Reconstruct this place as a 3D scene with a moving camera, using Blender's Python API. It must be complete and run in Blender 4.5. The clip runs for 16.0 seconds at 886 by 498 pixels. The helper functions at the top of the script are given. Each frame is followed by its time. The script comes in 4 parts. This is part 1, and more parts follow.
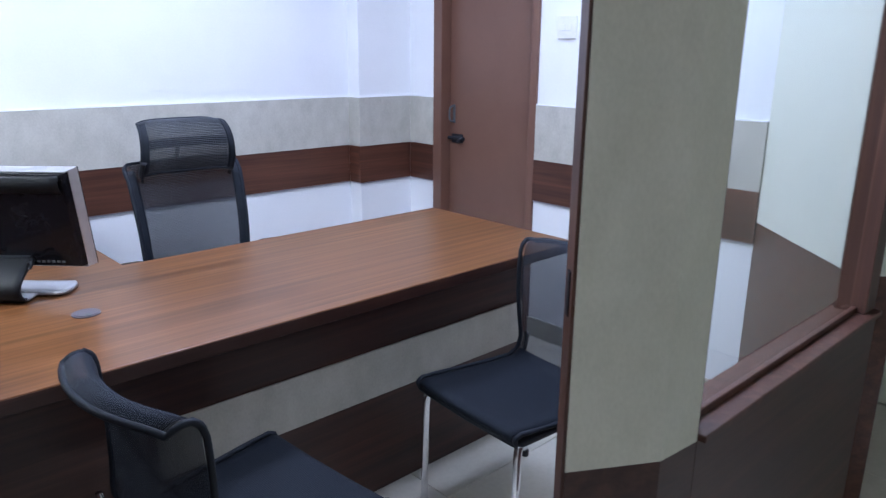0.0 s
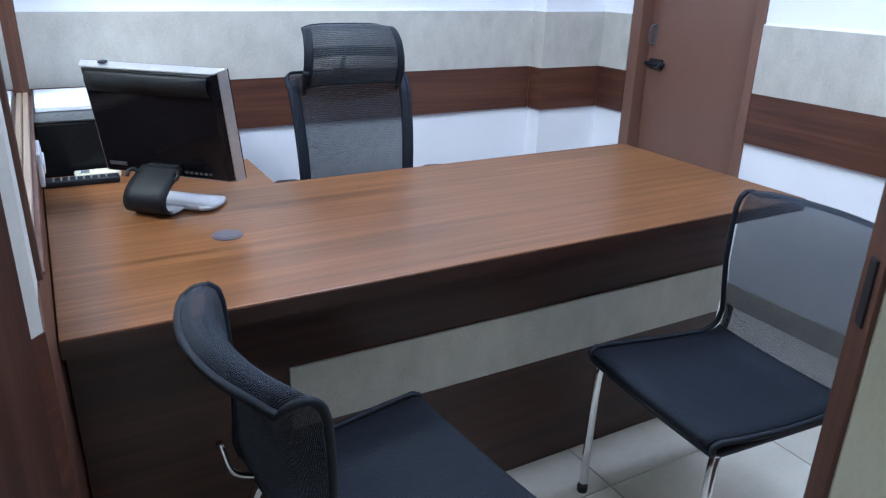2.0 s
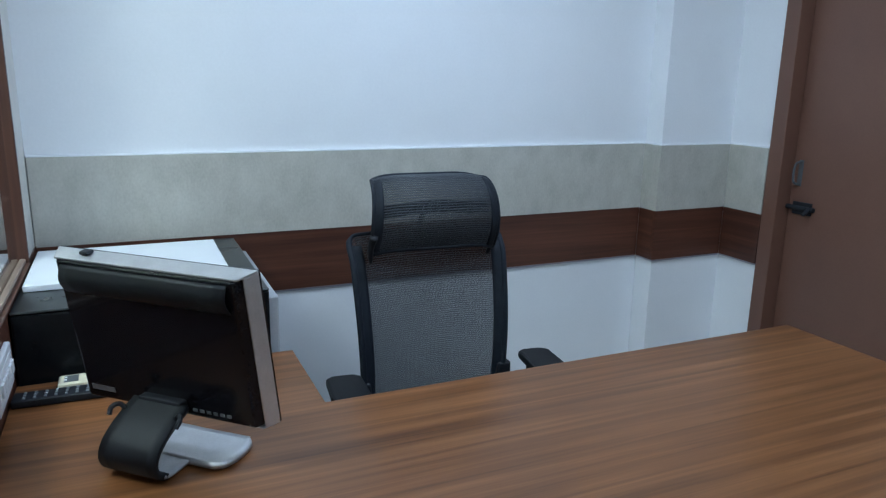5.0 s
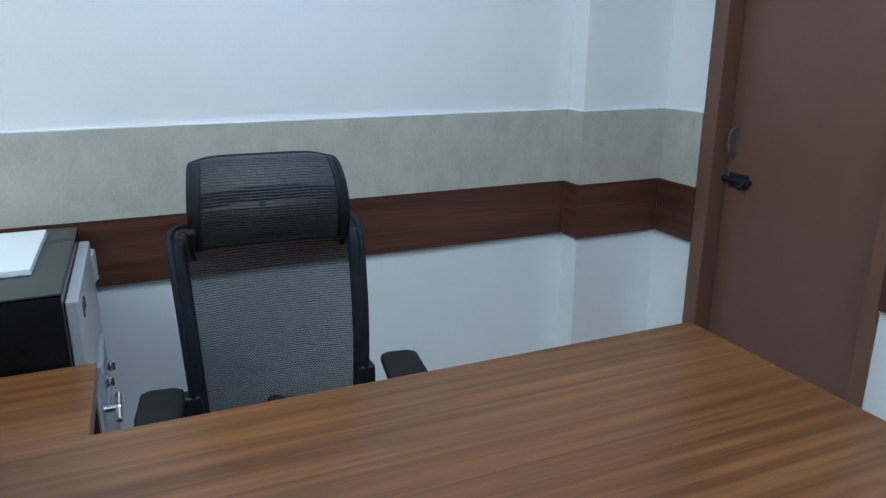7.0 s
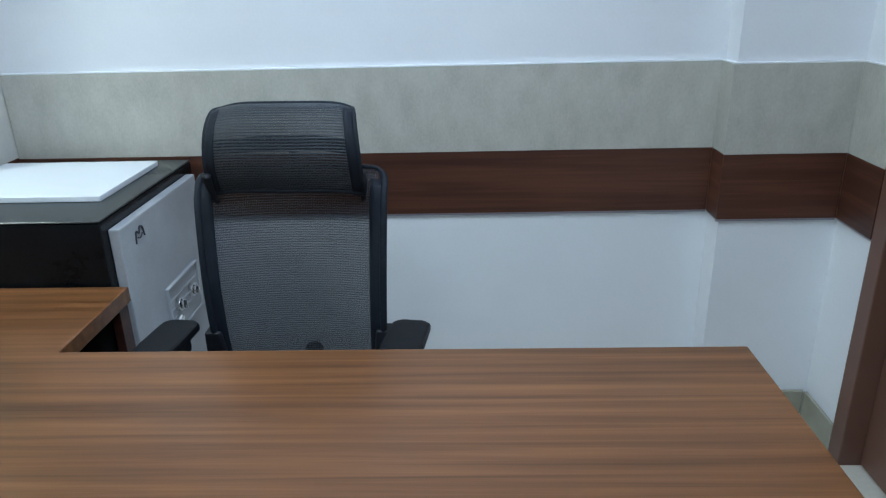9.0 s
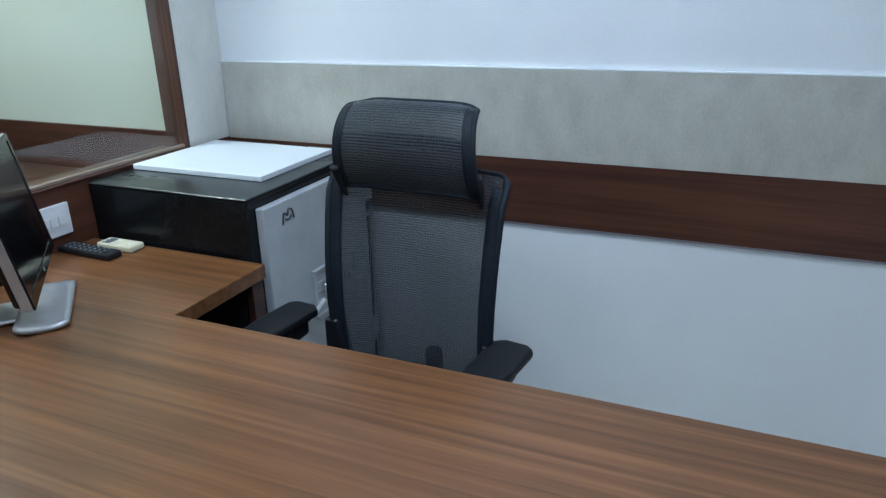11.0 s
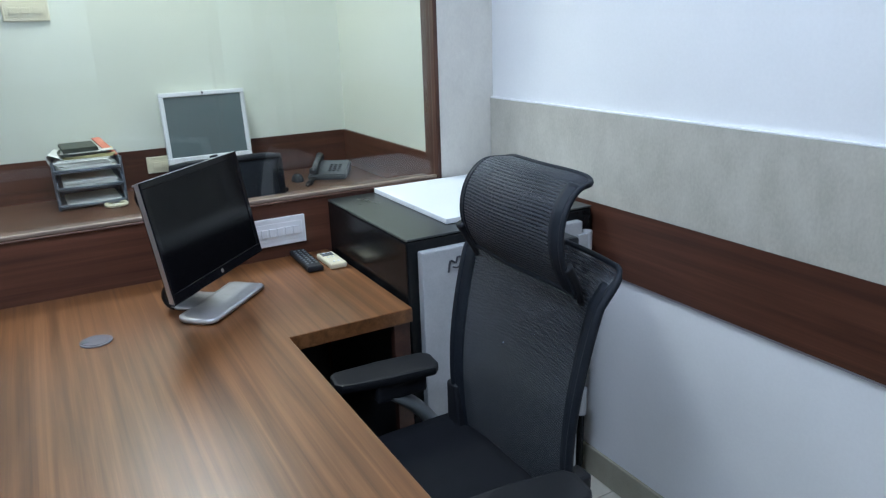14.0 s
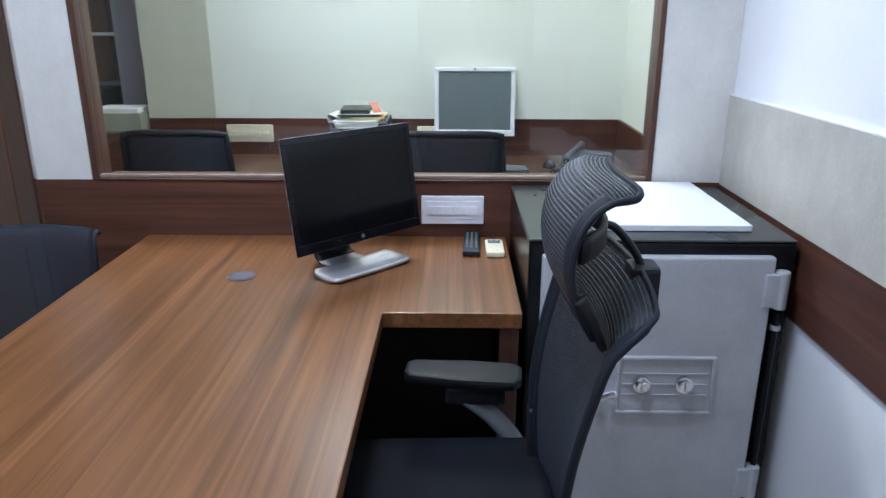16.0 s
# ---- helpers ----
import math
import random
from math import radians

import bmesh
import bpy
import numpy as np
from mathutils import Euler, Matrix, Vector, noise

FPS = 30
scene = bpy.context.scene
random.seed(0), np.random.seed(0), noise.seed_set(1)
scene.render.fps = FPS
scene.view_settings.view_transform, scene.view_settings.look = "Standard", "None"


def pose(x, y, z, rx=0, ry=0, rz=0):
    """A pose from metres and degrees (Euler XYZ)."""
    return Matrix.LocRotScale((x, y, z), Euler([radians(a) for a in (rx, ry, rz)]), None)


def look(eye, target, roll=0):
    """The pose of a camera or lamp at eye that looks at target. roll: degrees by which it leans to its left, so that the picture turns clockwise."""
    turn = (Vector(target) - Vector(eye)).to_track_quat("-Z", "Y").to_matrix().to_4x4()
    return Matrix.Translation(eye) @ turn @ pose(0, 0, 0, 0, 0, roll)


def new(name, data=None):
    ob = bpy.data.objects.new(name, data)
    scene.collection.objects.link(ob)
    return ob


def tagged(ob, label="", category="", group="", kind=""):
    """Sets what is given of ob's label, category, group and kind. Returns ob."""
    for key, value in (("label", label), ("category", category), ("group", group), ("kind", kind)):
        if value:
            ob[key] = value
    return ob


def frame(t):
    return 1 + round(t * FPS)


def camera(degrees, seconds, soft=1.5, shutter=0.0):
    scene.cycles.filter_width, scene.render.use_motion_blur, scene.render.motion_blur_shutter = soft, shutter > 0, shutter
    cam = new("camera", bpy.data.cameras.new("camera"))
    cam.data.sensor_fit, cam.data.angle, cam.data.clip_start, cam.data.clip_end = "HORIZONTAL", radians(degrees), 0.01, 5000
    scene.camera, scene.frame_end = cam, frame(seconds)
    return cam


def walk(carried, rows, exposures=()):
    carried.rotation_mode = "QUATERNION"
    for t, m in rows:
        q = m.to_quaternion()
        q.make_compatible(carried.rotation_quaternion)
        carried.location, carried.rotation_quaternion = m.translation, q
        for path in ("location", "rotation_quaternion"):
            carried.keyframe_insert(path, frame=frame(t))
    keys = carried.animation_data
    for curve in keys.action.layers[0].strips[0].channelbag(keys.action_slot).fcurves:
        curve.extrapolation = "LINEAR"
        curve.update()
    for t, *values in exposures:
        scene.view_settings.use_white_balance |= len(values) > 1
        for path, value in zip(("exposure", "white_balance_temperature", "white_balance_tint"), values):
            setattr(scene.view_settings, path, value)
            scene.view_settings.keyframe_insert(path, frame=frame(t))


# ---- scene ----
cam = camera(64.0, 16.0, 1.25, 0.2)
PATH = [
    (0, (-0.134, -3.281, 1.422), (1.181, -1.872, 0.887), 0.5),
    (0.5, (-0.121, -3.157, 1.419), (1.081, -1.643, 0.906), 1.0),
    (1, (-0.059, -3.098, 1.406), (1.023, -1.5, 0.881), 0.3),
    (1.5, (0.024, -3.077, 1.363), (1.002, -1.455, 0.721), 0.9),
    (2, (0.048, -2.982, 1.344), (0.963, -1.359, 0.617), 1.5),
    (2.5, (0.077, -2.862, 1.357), (1.055, -1.255, 0.679), 3.0),
    (3, (0.083, -2.764, 1.382), (1.077, -1.135, 0.783), 3.4),
    (3.5, (0.109, -2.631, 1.379), (1.047, -0.964, 0.794), 3.2),
    (4, (0.174, -2.497, 1.392), (0.998, -0.744, 0.896), 1.0),
    (4.2, (0.197, -2.464, 1.408), (0.984, -0.684, 0.947), 0.9),
    (6.3, (0.493, -2.198, 1.419), (1.316, -0.437, 0.949), 1.5),
    (6.5, (0.568, -2.215, 1.414), (1.345, -0.437, 0.931), 1.2),
    (7, (0.745, -2.245, 1.431), (1.499, -0.483, 0.859), 0.1),
    (7.5, (0.877, -2.215, 1.424), (1.565, -0.45, 0.785), -0.7),
    (8, (1.072, -2.209, 1.442), (1.649, -0.421, 0.756), 0.2),
    (8.5, (1.251, -2.214, 1.432), (1.531, -0.359, 0.74), -1.0),
    (9, (1.416, -2.199, 1.431), (1.357, -0.333, 0.715), -1.4),
    (9.5, (1.481, -2.138, 1.411), (1.386, -0.263, 0.724), -1.7),
    (10, (1.587, -2.096, 1.416), (1.104, -0.290, 0.705), -1.2),
    (10.2, (1.617, -2.092, 1.419), (1.018, -0.321, 0.711), -1.3),
    (12.3, (1.909, -1.750, 1.402), (0.880, -0.190, 0.687), -0.8),
    (12.5, (1.950, -1.704, 1.406), (0.795, -0.240, 0.686), -0.9),
    (13, (2.052, -1.587, 1.427), (0.568, -0.402, 0.803), -1.3),
    (13.5, (2.099, -1.481, 1.423), (0.473, -0.481, 0.825), -3.3),
    (14, (2.096, -1.385, 1.431), (0.43, -0.459, 0.825), -1.9),
    (14.5, (2.074, -1.248, 1.421), (0.371, -0.405, 0.796), 1.0),
    (15, (2.066, -1.118, 1.406), (0.282, -0.495, 0.750), 0.0),
    (15.5, (2.112, -0.950, 1.405), (0.255, -0.632, 0.766), 1.9),
    (16, (2.098, -0.808, 1.389), (0.196, -0.838, 0.771), 0.1),
]
# stops, kelvin and tint by which the picture drifts
EXPOSURES = [
    (0.0, 0.28, 5850, 27),
    (0.5, 0.21, 5820, 24),
    (1.0, 0.05, 5680, 27),
    (1.5, 0.3, 5850, 20),
    (2.0, 0.4, 5850, 20),
    (2.5, 0.54, 5800, 20),
    (3.0, 0.27, 5750, 18),
    (4.0, -0.20, 5800, 11),
    (6.5, -0.58, 5950, 9),
    (7.2, -0.38, 6100, 9),
    (9.0, -0.28, 6100, 9),
    (10.0, -0.34, 5900, 8),
    (12.5, -0.25, 6050, 12),
    (14.5, -0.10, 6200, 16),
    (16.0, 0.13, 6200, 21),
]
walk(cam, [(t, look(eye, target, roll)) for t, eye, target, roll in PATH], EXPOSURES)


# ---- light and exposure ----
world = bpy.data.worlds.new("world")
scene.world = world
world.use_nodes = True
world.node_tree.nodes["Background"].inputs[0].default_value = (0.75, 0.85, 1.0, 1)
world.node_tree.nodes["Background"].inputs[1].default_value = 0.15


def area_lamp(name, x, y, z, w, h, watts, colour):
    data = bpy.data.lights.new(name, "AREA")
    data.shape, data.size, data.size_y = "RECTANGLE", w, h
    data.energy, data.color = watts, colour
    ob = new(name, data)
    ob.matrix_world = pose(x, y, z)
    return ob


COOL = (0.69, 0.88, 1.13)
LAMPS = [
    (1.10, -1.00, 17.5, COOL),
    (1.85, -1.95, 14, COOL),
    (0.85, -2.05, 5, COOL),
    (-0.95, -1.05, 20.5, (0.88, 1.0, 0.95)),
    (0.3, -4.3, 1.6, (1.0, 0.95, 0.74)),
    (-2.2, -3.4, 6, COOL),
]


# ---- materials ----
def material(name, base, rough=0.5, metal=0.0, spec=0.5):
    m = bpy.data.materials.new(name)
    m.use_nodes = True
    b = m.node_tree.nodes["Principled BSDF"]
    b.inputs["Base Color"].default_value = (*base, 1)
    b.inputs["Roughness"].default_value = rough
    b.inputs["Metallic"].default_value = metal
    b.inputs["Specular IOR Level"].default_value = spec
    return m


def node(m, kind, **values):
    n = m.node_tree.nodes.new(kind)
    for k, v in values.items():
        n.inputs[k].default_value = v
    return n


def link(m, a, out, b, into):
    m.node_tree.links.new(a.outputs[out], b.inputs[into])


def coords(m, scale, space="Object"):
    tc = node(m, "ShaderNodeTexCoord")
    mp = node(m, "ShaderNodeMapping", Scale=scale)
    link(m, tc, space, mp, "Vector")
    return mp


def ramp(m, a, b, lo=0.3, hi=0.7):
    r = node(m, "ShaderNodeValToRGB")
    r.color_ramp.elements[0].position, r.color_ramp.elements[1].position = lo, hi
    r.color_ramp.elements[0].color, r.color_ramp.elements[1].color = (*a, 1), (*b, 1)
    return r


def bump(m, source, out, strength, distance=0.002):
    bp = node(m, "ShaderNodeBump", Strength=strength, Distance=distance)
    link(m, source, out, bp, "Height")
    link(m, bp, "Normal", m.node_tree.nodes["Principled BSDF"], "Normal")


def mottled(name, a, b, scale, rough=0.5, metal=0.0, grain=300.0, relief=0.15, stretch=(1, 1, 1), spec=0.5):
    """Two scales of variation: soft blotches in colour, fine grain in relief and gloss."""
    m = material(name, a, rough, metal, spec)
    b_ = m.node_tree.nodes["Principled BSDF"]
    mp = coords(m, stretch)
    big = node(m, "ShaderNodeTexNoise", Scale=scale, Detail=5.0, Roughness=0.6)
    fine = node(m, "ShaderNodeTexNoise", Scale=grain, Detail=3.0)
    link(m, mp, "Vector", big, "Vector")
    link(m, mp, "Vector", fine, "Vector")
    mix = node(m, "ShaderNodeMath", Value=0.0)
    mix.operation = "MULTIPLY_ADD"
    mix.inputs[1].default_value = 0.35
    link(m, fine, "Fac", mix, 0)
    sc = node(m, "ShaderNodeMath")
    sc.operation = "MULTIPLY"
    sc.inputs[1].default_value = 0.65
    link(m, big, "Fac", sc, 0)
    link(m, sc, 0, mix, 2)
    r = ramp(m, a, b, 0.35, 0.65)
    link(m, mix, 0, r, "Fac")
    link(m, r, "Color", b_, "Base Color")
    rr = node(m, "ShaderNodeMapRange")
    rr.inputs["To Min"].default_value, rr.inputs["To Max"].default_value = rough * 0.85, min(1.0, rough * 1.15)
    link(m, big, "Fac", rr, "Value")
    link(m, rr, "Result", b_, "Roughness")
    bump(m, fine, "Fac", relief)
    return m


def wood(name, dark, mid, light, along, rough, bands=26.0, relief=0.06, coat=0.0):
    """Veneer laminate: long streaks along one axis, with finer pores in them."""
    m = material(name, mid, rough)
    b_ = m.node_tree.nodes["Principled BSDF"]
    s = [bands, bands, bands]
    s["xyz".index(along)] = 0.9
    mp = coords(m, s)
    broad = node(m, "ShaderNodeTexNoise", Scale=1.0, Detail=4.0, Roughness=0.65, Distortion=0.4)
    link(m, mp, "Vector", broad, "Vector")
    s2 = [v * 9 for v in s]
    s2["xyz".index(along)] = 5.0
    mp2 = coords(m, s2)
    pores = node(m, "ShaderNodeTexNoise", Scale=1.0, Detail=4.0, Roughness=0.7)
    link(m, mp2, "Vector", pores, "Vector")
    s3 = [1.2, 1.2, 1.2]
    mp3 = coords(m, s3)
    cloud = node(m, "ShaderNodeTexNoise", Scale=1.6, Detail=2.0)
    link(m, mp3, "Vector", cloud, "Vector")
    r = node(m, "ShaderNodeValToRGB")
    e = r.color_ramp.elements
    e[0].position, e[0].color = 0.34, (*dark, 1)
    e[1].position, e[1].color = 0.66, (*light, 1)
    k = e.new(0.5)
    k.color = (*mid, 1)
    add = node(m, "ShaderNodeMath")
    add.operation = "MULTIPLY_ADD"
    add.inputs[1].default_value = 0.15
    link(m, pores, "Fac", add, 0)
    sub = node(m, "ShaderNodeMath")
    sub.operation = "MULTIPLY_ADD"
    sub.inputs[1].default_value = 0.85
    link(m, broad, "Fac", sub, 0)
    sub.inputs[2].default_value = 0.0
    link(m, sub, 0, add, 2)
    link(m, add, 0, r, "Fac")
    tint = node(m, "ShaderNodeMix")
    tint.data_type, tint.blend_type = "RGBA", "MULTIPLY"
    tr = ramp(m, (0.82, 0.82, 0.82), (1.1, 1.08, 1.05), 0.3, 0.7)
    link(m, cloud, "Fac", tr, "Fac")
    tint.inputs[0].default_value = 1.0
    m.node_tree.links.new(r.outputs["Color"], tint.inputs[6])
    m.node_tree.links.new(tr.outputs["Color"], tint.inputs[7])
    m.node_tree.links.new(tint.outputs[2], b_.inputs["Base Color"])
    b_.inputs["Coat Weight"].default_value = coat
    b_.inputs["Coat Roughness"].default_value = 0.15
    bump(m, pores, "Fac", relief, 0.001)
    return m


def glass(name, tint=(0.93, 0.97, 0.95)):
    m = material(name, tint, 0.0)
    b = m.node_tree.nodes["Principled BSDF"]
    b.inputs["Transmission Weight"].default_value = 1.0
    b.inputs["IOR"].default_value = 1.45
    return m


def netting(name, colour, pitch, opening, rough=0.75, along="Y", contrast=0.14):
    """Stretched knit: strands across the sheet (v of its map), partly see-through between them."""
    m = material(name, colour, rough, 0.0, 0.25)
    b = m.node_tree.nodes["Principled BSDF"]
    tc = node(m, "ShaderNodeTexCoord")
    sep = node(m, "ShaderNodeSeparateXYZ")
    link(m, tc, "UV", sep, 0)
    mul = node(m, "ShaderNodeMath")
    mul.operation = "MULTIPLY"
    mul.inputs[1].default_value = 2 * math.pi / pitch
    link(m, sep, along, mul, 0)
    sine = node(m, "ShaderNodeMath")
    sine.operation = "SINE"
    link(m, mul, 0, sine, 0)
    wide = node(m, "ShaderNodeMapRange")
    wide.inputs["From Min"].default_value, wide.inputs["From Max"].default_value = -0.8, 0.8
    wide.inputs["To Min"].default_value, wide.inputs["To Max"].default_value = 1 - opening, min(1.0, 1 + contrast - opening)
    link(m, sine, 0, wide, "Value")
    link(m, wide, "Result", b, "Alpha")
    fine = node(m, "ShaderNodeTexNoise", Scale=260.0)
    rc = ramp(m, tuple(c * 0.7 for c in colour), tuple(c * 1.5 for c in colour), 0.3, 0.7)
    link(m, fine, "Fac", rc, "Fac")
    link(m, rc, "Color", b, "Base Color")
    bump(m, sine, 0, 0.5, 0.001)
    return m


def glow(name, colour, strength):
    m = material(name, (0.9, 0.9, 0.9), 0.5)
    b = m.node_tree.nodes["Principled BSDF"]
    b.inputs["Emission Color"].default_value = (*colour, 1)
    b.inputs["Emission Strength"].default_value = strength
    return m


M_WHITE = mottled("white_emulsion_paint", (0.78, 0.79, 0.80), (0.83, 0.84, 0.85), 2.5, 0.6, grain=120, relief=0.12)
M_CREAM = mottled("cream_emulsion_paint", (0.70, 0.72, 0.61), (0.76, 0.77, 0.66), 2.0, 0.6, grain=120, relief=0.1)
M_BEIGE = mottled("beige_linen_laminate", (0.41, 0.393, 0.338), (0.53, 0.51, 0.45), 14, 0.45, grain=160, relief=0.1, stretch=(1, 1, 0.6))
M_POST = mottled("pale_linen_laminate", (0.62, 0.60, 0.55), (0.71, 0.69, 0.63), 14, 0.45, grain=160, relief=0.1, stretch=(1, 1, 0.6))
M_POST_Y = mottled("cream_linen_laminate", (0.60, 0.585, 0.46), (0.70, 0.68, 0.55), 9, 0.45, grain=160, relief=0.1, stretch=(1, 1, 0.6))
M_OLIVE = mottled("olive_linen_laminate", (0.46, 0.46, 0.33), (0.53, 0.53, 0.39), 14, 0.45, grain=160, relief=0.1)
M_LILAC = mottled("grey_lilac_laminate", (0.34, 0.34, 0.40), (0.40, 0.40, 0.46), 10, 0.5, relief=0.05)
M_BAND_X = wood("walnut_band", (0.052, 0.018, 0.011), (0.090, 0.032, 0.018), (0.138, 0.052, 0.030), "x", 0.42, 30)
M_BAND_Y = wood("walnut_band_side", (0.052, 0.018, 0.011), (0.090, 0.032, 0.018), (0.138, 0.052, 0.030), "y", 0.42, 30)
M_TOP_X = wood("teak_worktop", (0.098, 0.037, 0.012), (0.166, 0.066, 0.022), (0.238, 0.102, 0.038), "x", 0.33, 44, 0.012, 0.0)
M_TOP_NEXT = wood("brown_worktop", (0.066, 0.030, 0.018), (0.098, 0.046, 0.028), (0.130, 0.064, 0.040), "y", 0.35, 34, 0.012)
M_EDGE_X = wood("walnut_desk_front", (0.030, 0.0105, 0.007), (0.049, 0.018, 0.012), (0.076, 0.029, 0.019), "x", 0.4, 30)
M_EDGE_Z = wood("walnut_frame", (0.050, 0.020, 0.012), (0.078, 0.031, 0.019), (0.112, 0.048, 0.030), "z", 0.42, 40)
M_LEAF = wood("walnut_door_leaf", (0.085, 0.032, 0.018), (0.13, 0.050, 0.028), (0.18, 0.072, 0.042), "z", 0.5, 30)
M_DOOR = mottled("brown_door_paint", (0.146, 0.069, 0.046), (0.172, 0.083, 0.056), 3.0, 0.42, grain=200, relief=0.05)
M_FLOOR = mottled("cream_vitrified_tile", (0.60, 0.57, 0.47), (0.68, 0.65, 0.55), 5, 0.16, grain=60, relief=0.01)
M_GROUT = mottled("grout", (0.34, 0.32, 0.27), (0.40, 0.38, 0.33), 20, 0.8)
M_SKIRT = mottled("olive_tile_skirting", (0.33, 0.31, 0.24), (0.40, 0.38, 0.30), 10, 0.25, relief=0.02)
M_CEIL = mottled("ceiling_board", (0.76, 0.76, 0.75), (0.82, 0.82, 0.81), 6, 0.8, relief=0.2)
M_GLASS = glass("clear_glass")
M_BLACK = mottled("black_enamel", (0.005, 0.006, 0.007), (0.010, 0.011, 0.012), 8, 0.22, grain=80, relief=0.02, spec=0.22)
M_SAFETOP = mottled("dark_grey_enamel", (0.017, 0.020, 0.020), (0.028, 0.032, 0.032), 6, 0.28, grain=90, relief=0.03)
M_GREY = mottled("grey_hammered_paint", (0.41, 0.42, 0.43), (0.50, 0.51, 0.52), 9, 0.38, grain=180, relief=0.15)
M_CHROME = mottled("chrome", (0.75, 0.75, 0.76), (0.85, 0.85, 0.86), 30, 0.15, 1.0, relief=0.01)
M_STEEL = mottled("brushed_silver_plastic", (0.48, 0.48, 0.49), (0.58, 0.58, 0.59), 30, 0.35, 0.6, relief=0.04)
M_PLASTIC = mottled("black_plastic", (0.010, 0.011, 0.014), (0.018, 0.020, 0.024), 20, 0.5, grain=400, relief=0.08, spec=0.3)
M_GLOSSY = mottled("gloss_black_plastic", (0.006, 0.006, 0.008), (0.010, 0.010, 0.012), 10, 0.12, relief=0.01, spec=0.3)
M_STRAP = mottled("charcoal_plastic", (0.006, 0.007, 0.009), (0.010, 0.011, 0.013), 20, 0.5, relief=0.05, spec=0.25)
M_SCREEN = mottled("dark_screen", (0.004, 0.004, 0.005), (0.006, 0.006, 0.007), 4, 0.14, relief=0.005, spec=0.2)
M_SCREEN2 = mottled("grey_screen", (0.10, 0.13, 0.13), (0.13, 0.16, 0.16), 3, 0.3, relief=0.01)
M_NET = netting("sheer_black_mesh", (0.034, 0.039, 0.047), 0.0060, 0.62, contrast=0.0)
M_STRAND = mottled("blue_black_mesh_strand", (0.034, 0.039, 0.047), (0.047, 0.053, 0.062), 30, 0.34, grain=500, relief=0.1)
M_HEM = mottled("blue_black_woven_hem", (0.008, 0.011, 0.016), (0.014, 0.018, 0.025), 40, 0.6, grain=500, relief=0.3, spec=0.25)
M_NET2 = netting("navy_mesh_fabric", (0.030, 0.038, 0.052), 0.0055, 0.54, along="X", contrast=0.0)
M_SEATNET = netting("navy_seat_fabric", (0.006, 0.009, 0.0145), 0.0055, 0.0, along="X")
M_FABRIC = mottled("black_woven_trim", (0.012, 0.014, 0.018), (0.022, 0.025, 0.031), 40, 0.75, grain=500, relief=0.3, spec=0.25)
# near-black laminate: the shade under the desk is put into its colour
M_INNER = mottled("kneehole_shade_laminate", (0.012, 0.013, 0.015), (0.020, 0.021, 0.023), 12, 0.5, relief=0.03)
M_WHITEP = mottled("white_plastic", (0.72, 0.72, 0.73), (0.80, 0.80, 0.81), 20, 0.3, relief=0.02)
M_BOARD = mottled("white_laminate_board", (0.74, 0.76, 0.78), (0.78, 0.80, 0.82), 3, 0.42, relief=0.0)
M_CREAMP = mottled("cream_plastic", (0.66, 0.60, 0.42), (0.74, 0.68, 0.50), 20, 0.35, relief=0.02)
M_GREYP = mottled("grey_plastic", (0.075, 0.085, 0.09), (0.11, 0.12, 0.125), 20, 0.45, relief=0.05)
M_LEVER = mottled("mid_grey_plastic", (0.15, 0.165, 0.17), (0.20, 0.215, 0.22), 20, 0.42, relief=0.05)
M_PHONE = mottled("dark_grey_phone_plastic", (0.035, 0.04, 0.045), (0.055, 0.062, 0.068), 20, 0.45, relief=0.05)
M_TAN = mottled("tan_bead_laminate", (0.20, 0.145, 0.11), (0.27, 0.20, 0.155), 20, 0.45)
M_SEATBLK = mottled("black_seat_fabric", (0.006, 0.007, 0.009), (0.011, 0.012, 0.015), 30, 0.85, grain=500, relief=0.3, spec=0.15)
M_RIM = mottled("dark_silver_plastic", (0.22, 0.22, 0.23), (0.28, 0.28, 0.29), 30, 0.35, 0.7, relief=0.03)
M_RUBBER = mottled("rubber", (0.02, 0.02, 0.02), (0.03, 0.03, 0.03), 20, 0.7)
M_PAPER = mottled("paper", (0.70, 0.69, 0.64), (0.78, 0.77, 0.72), 30, 0.8)
M_RED = mottled("salmon_card", (0.55, 0.16, 0.10), (0.62, 0.22, 0.14), 20, 0.7)
M_GREEN = mottled("dark_green_binding", (0.05, 0.065, 0.05), (0.08, 0.09, 0.07), 20, 0.6)
M_YELLOW = mottled("yellow_card", (0.55, 0.48, 0.22), (0.62, 0.55, 0.28), 20, 0.7)
M_MESHTRAY = mottled("grey_blue_tray_plastic", (0.10, 0.12, 0.15), (0.15, 0.17, 0.20), 20, 0.4)
M_BOXCARD = mottled("pale_green_card", (0.26, 0.28, 0.20), (0.32, 0.34, 0.25), 12, 0.7)
M_TEAL = mottled("pale_teal_wall", (0.50, 0.62, 0.58), (0.56, 0.68, 0.64), 4, 0.5)
M_GROMMET = mottled("grey_grommet_plastic", (0.095, 0.085, 0.105), (0.125, 0.11, 0.13), 30, 0.4)
M_PRINT = material("print_ink", (0.05, 0.05, 0.06), 0.5)
M_LIGHT = glow("lit_diffuser", (0.9, 0.95, 1.0), 6.0)


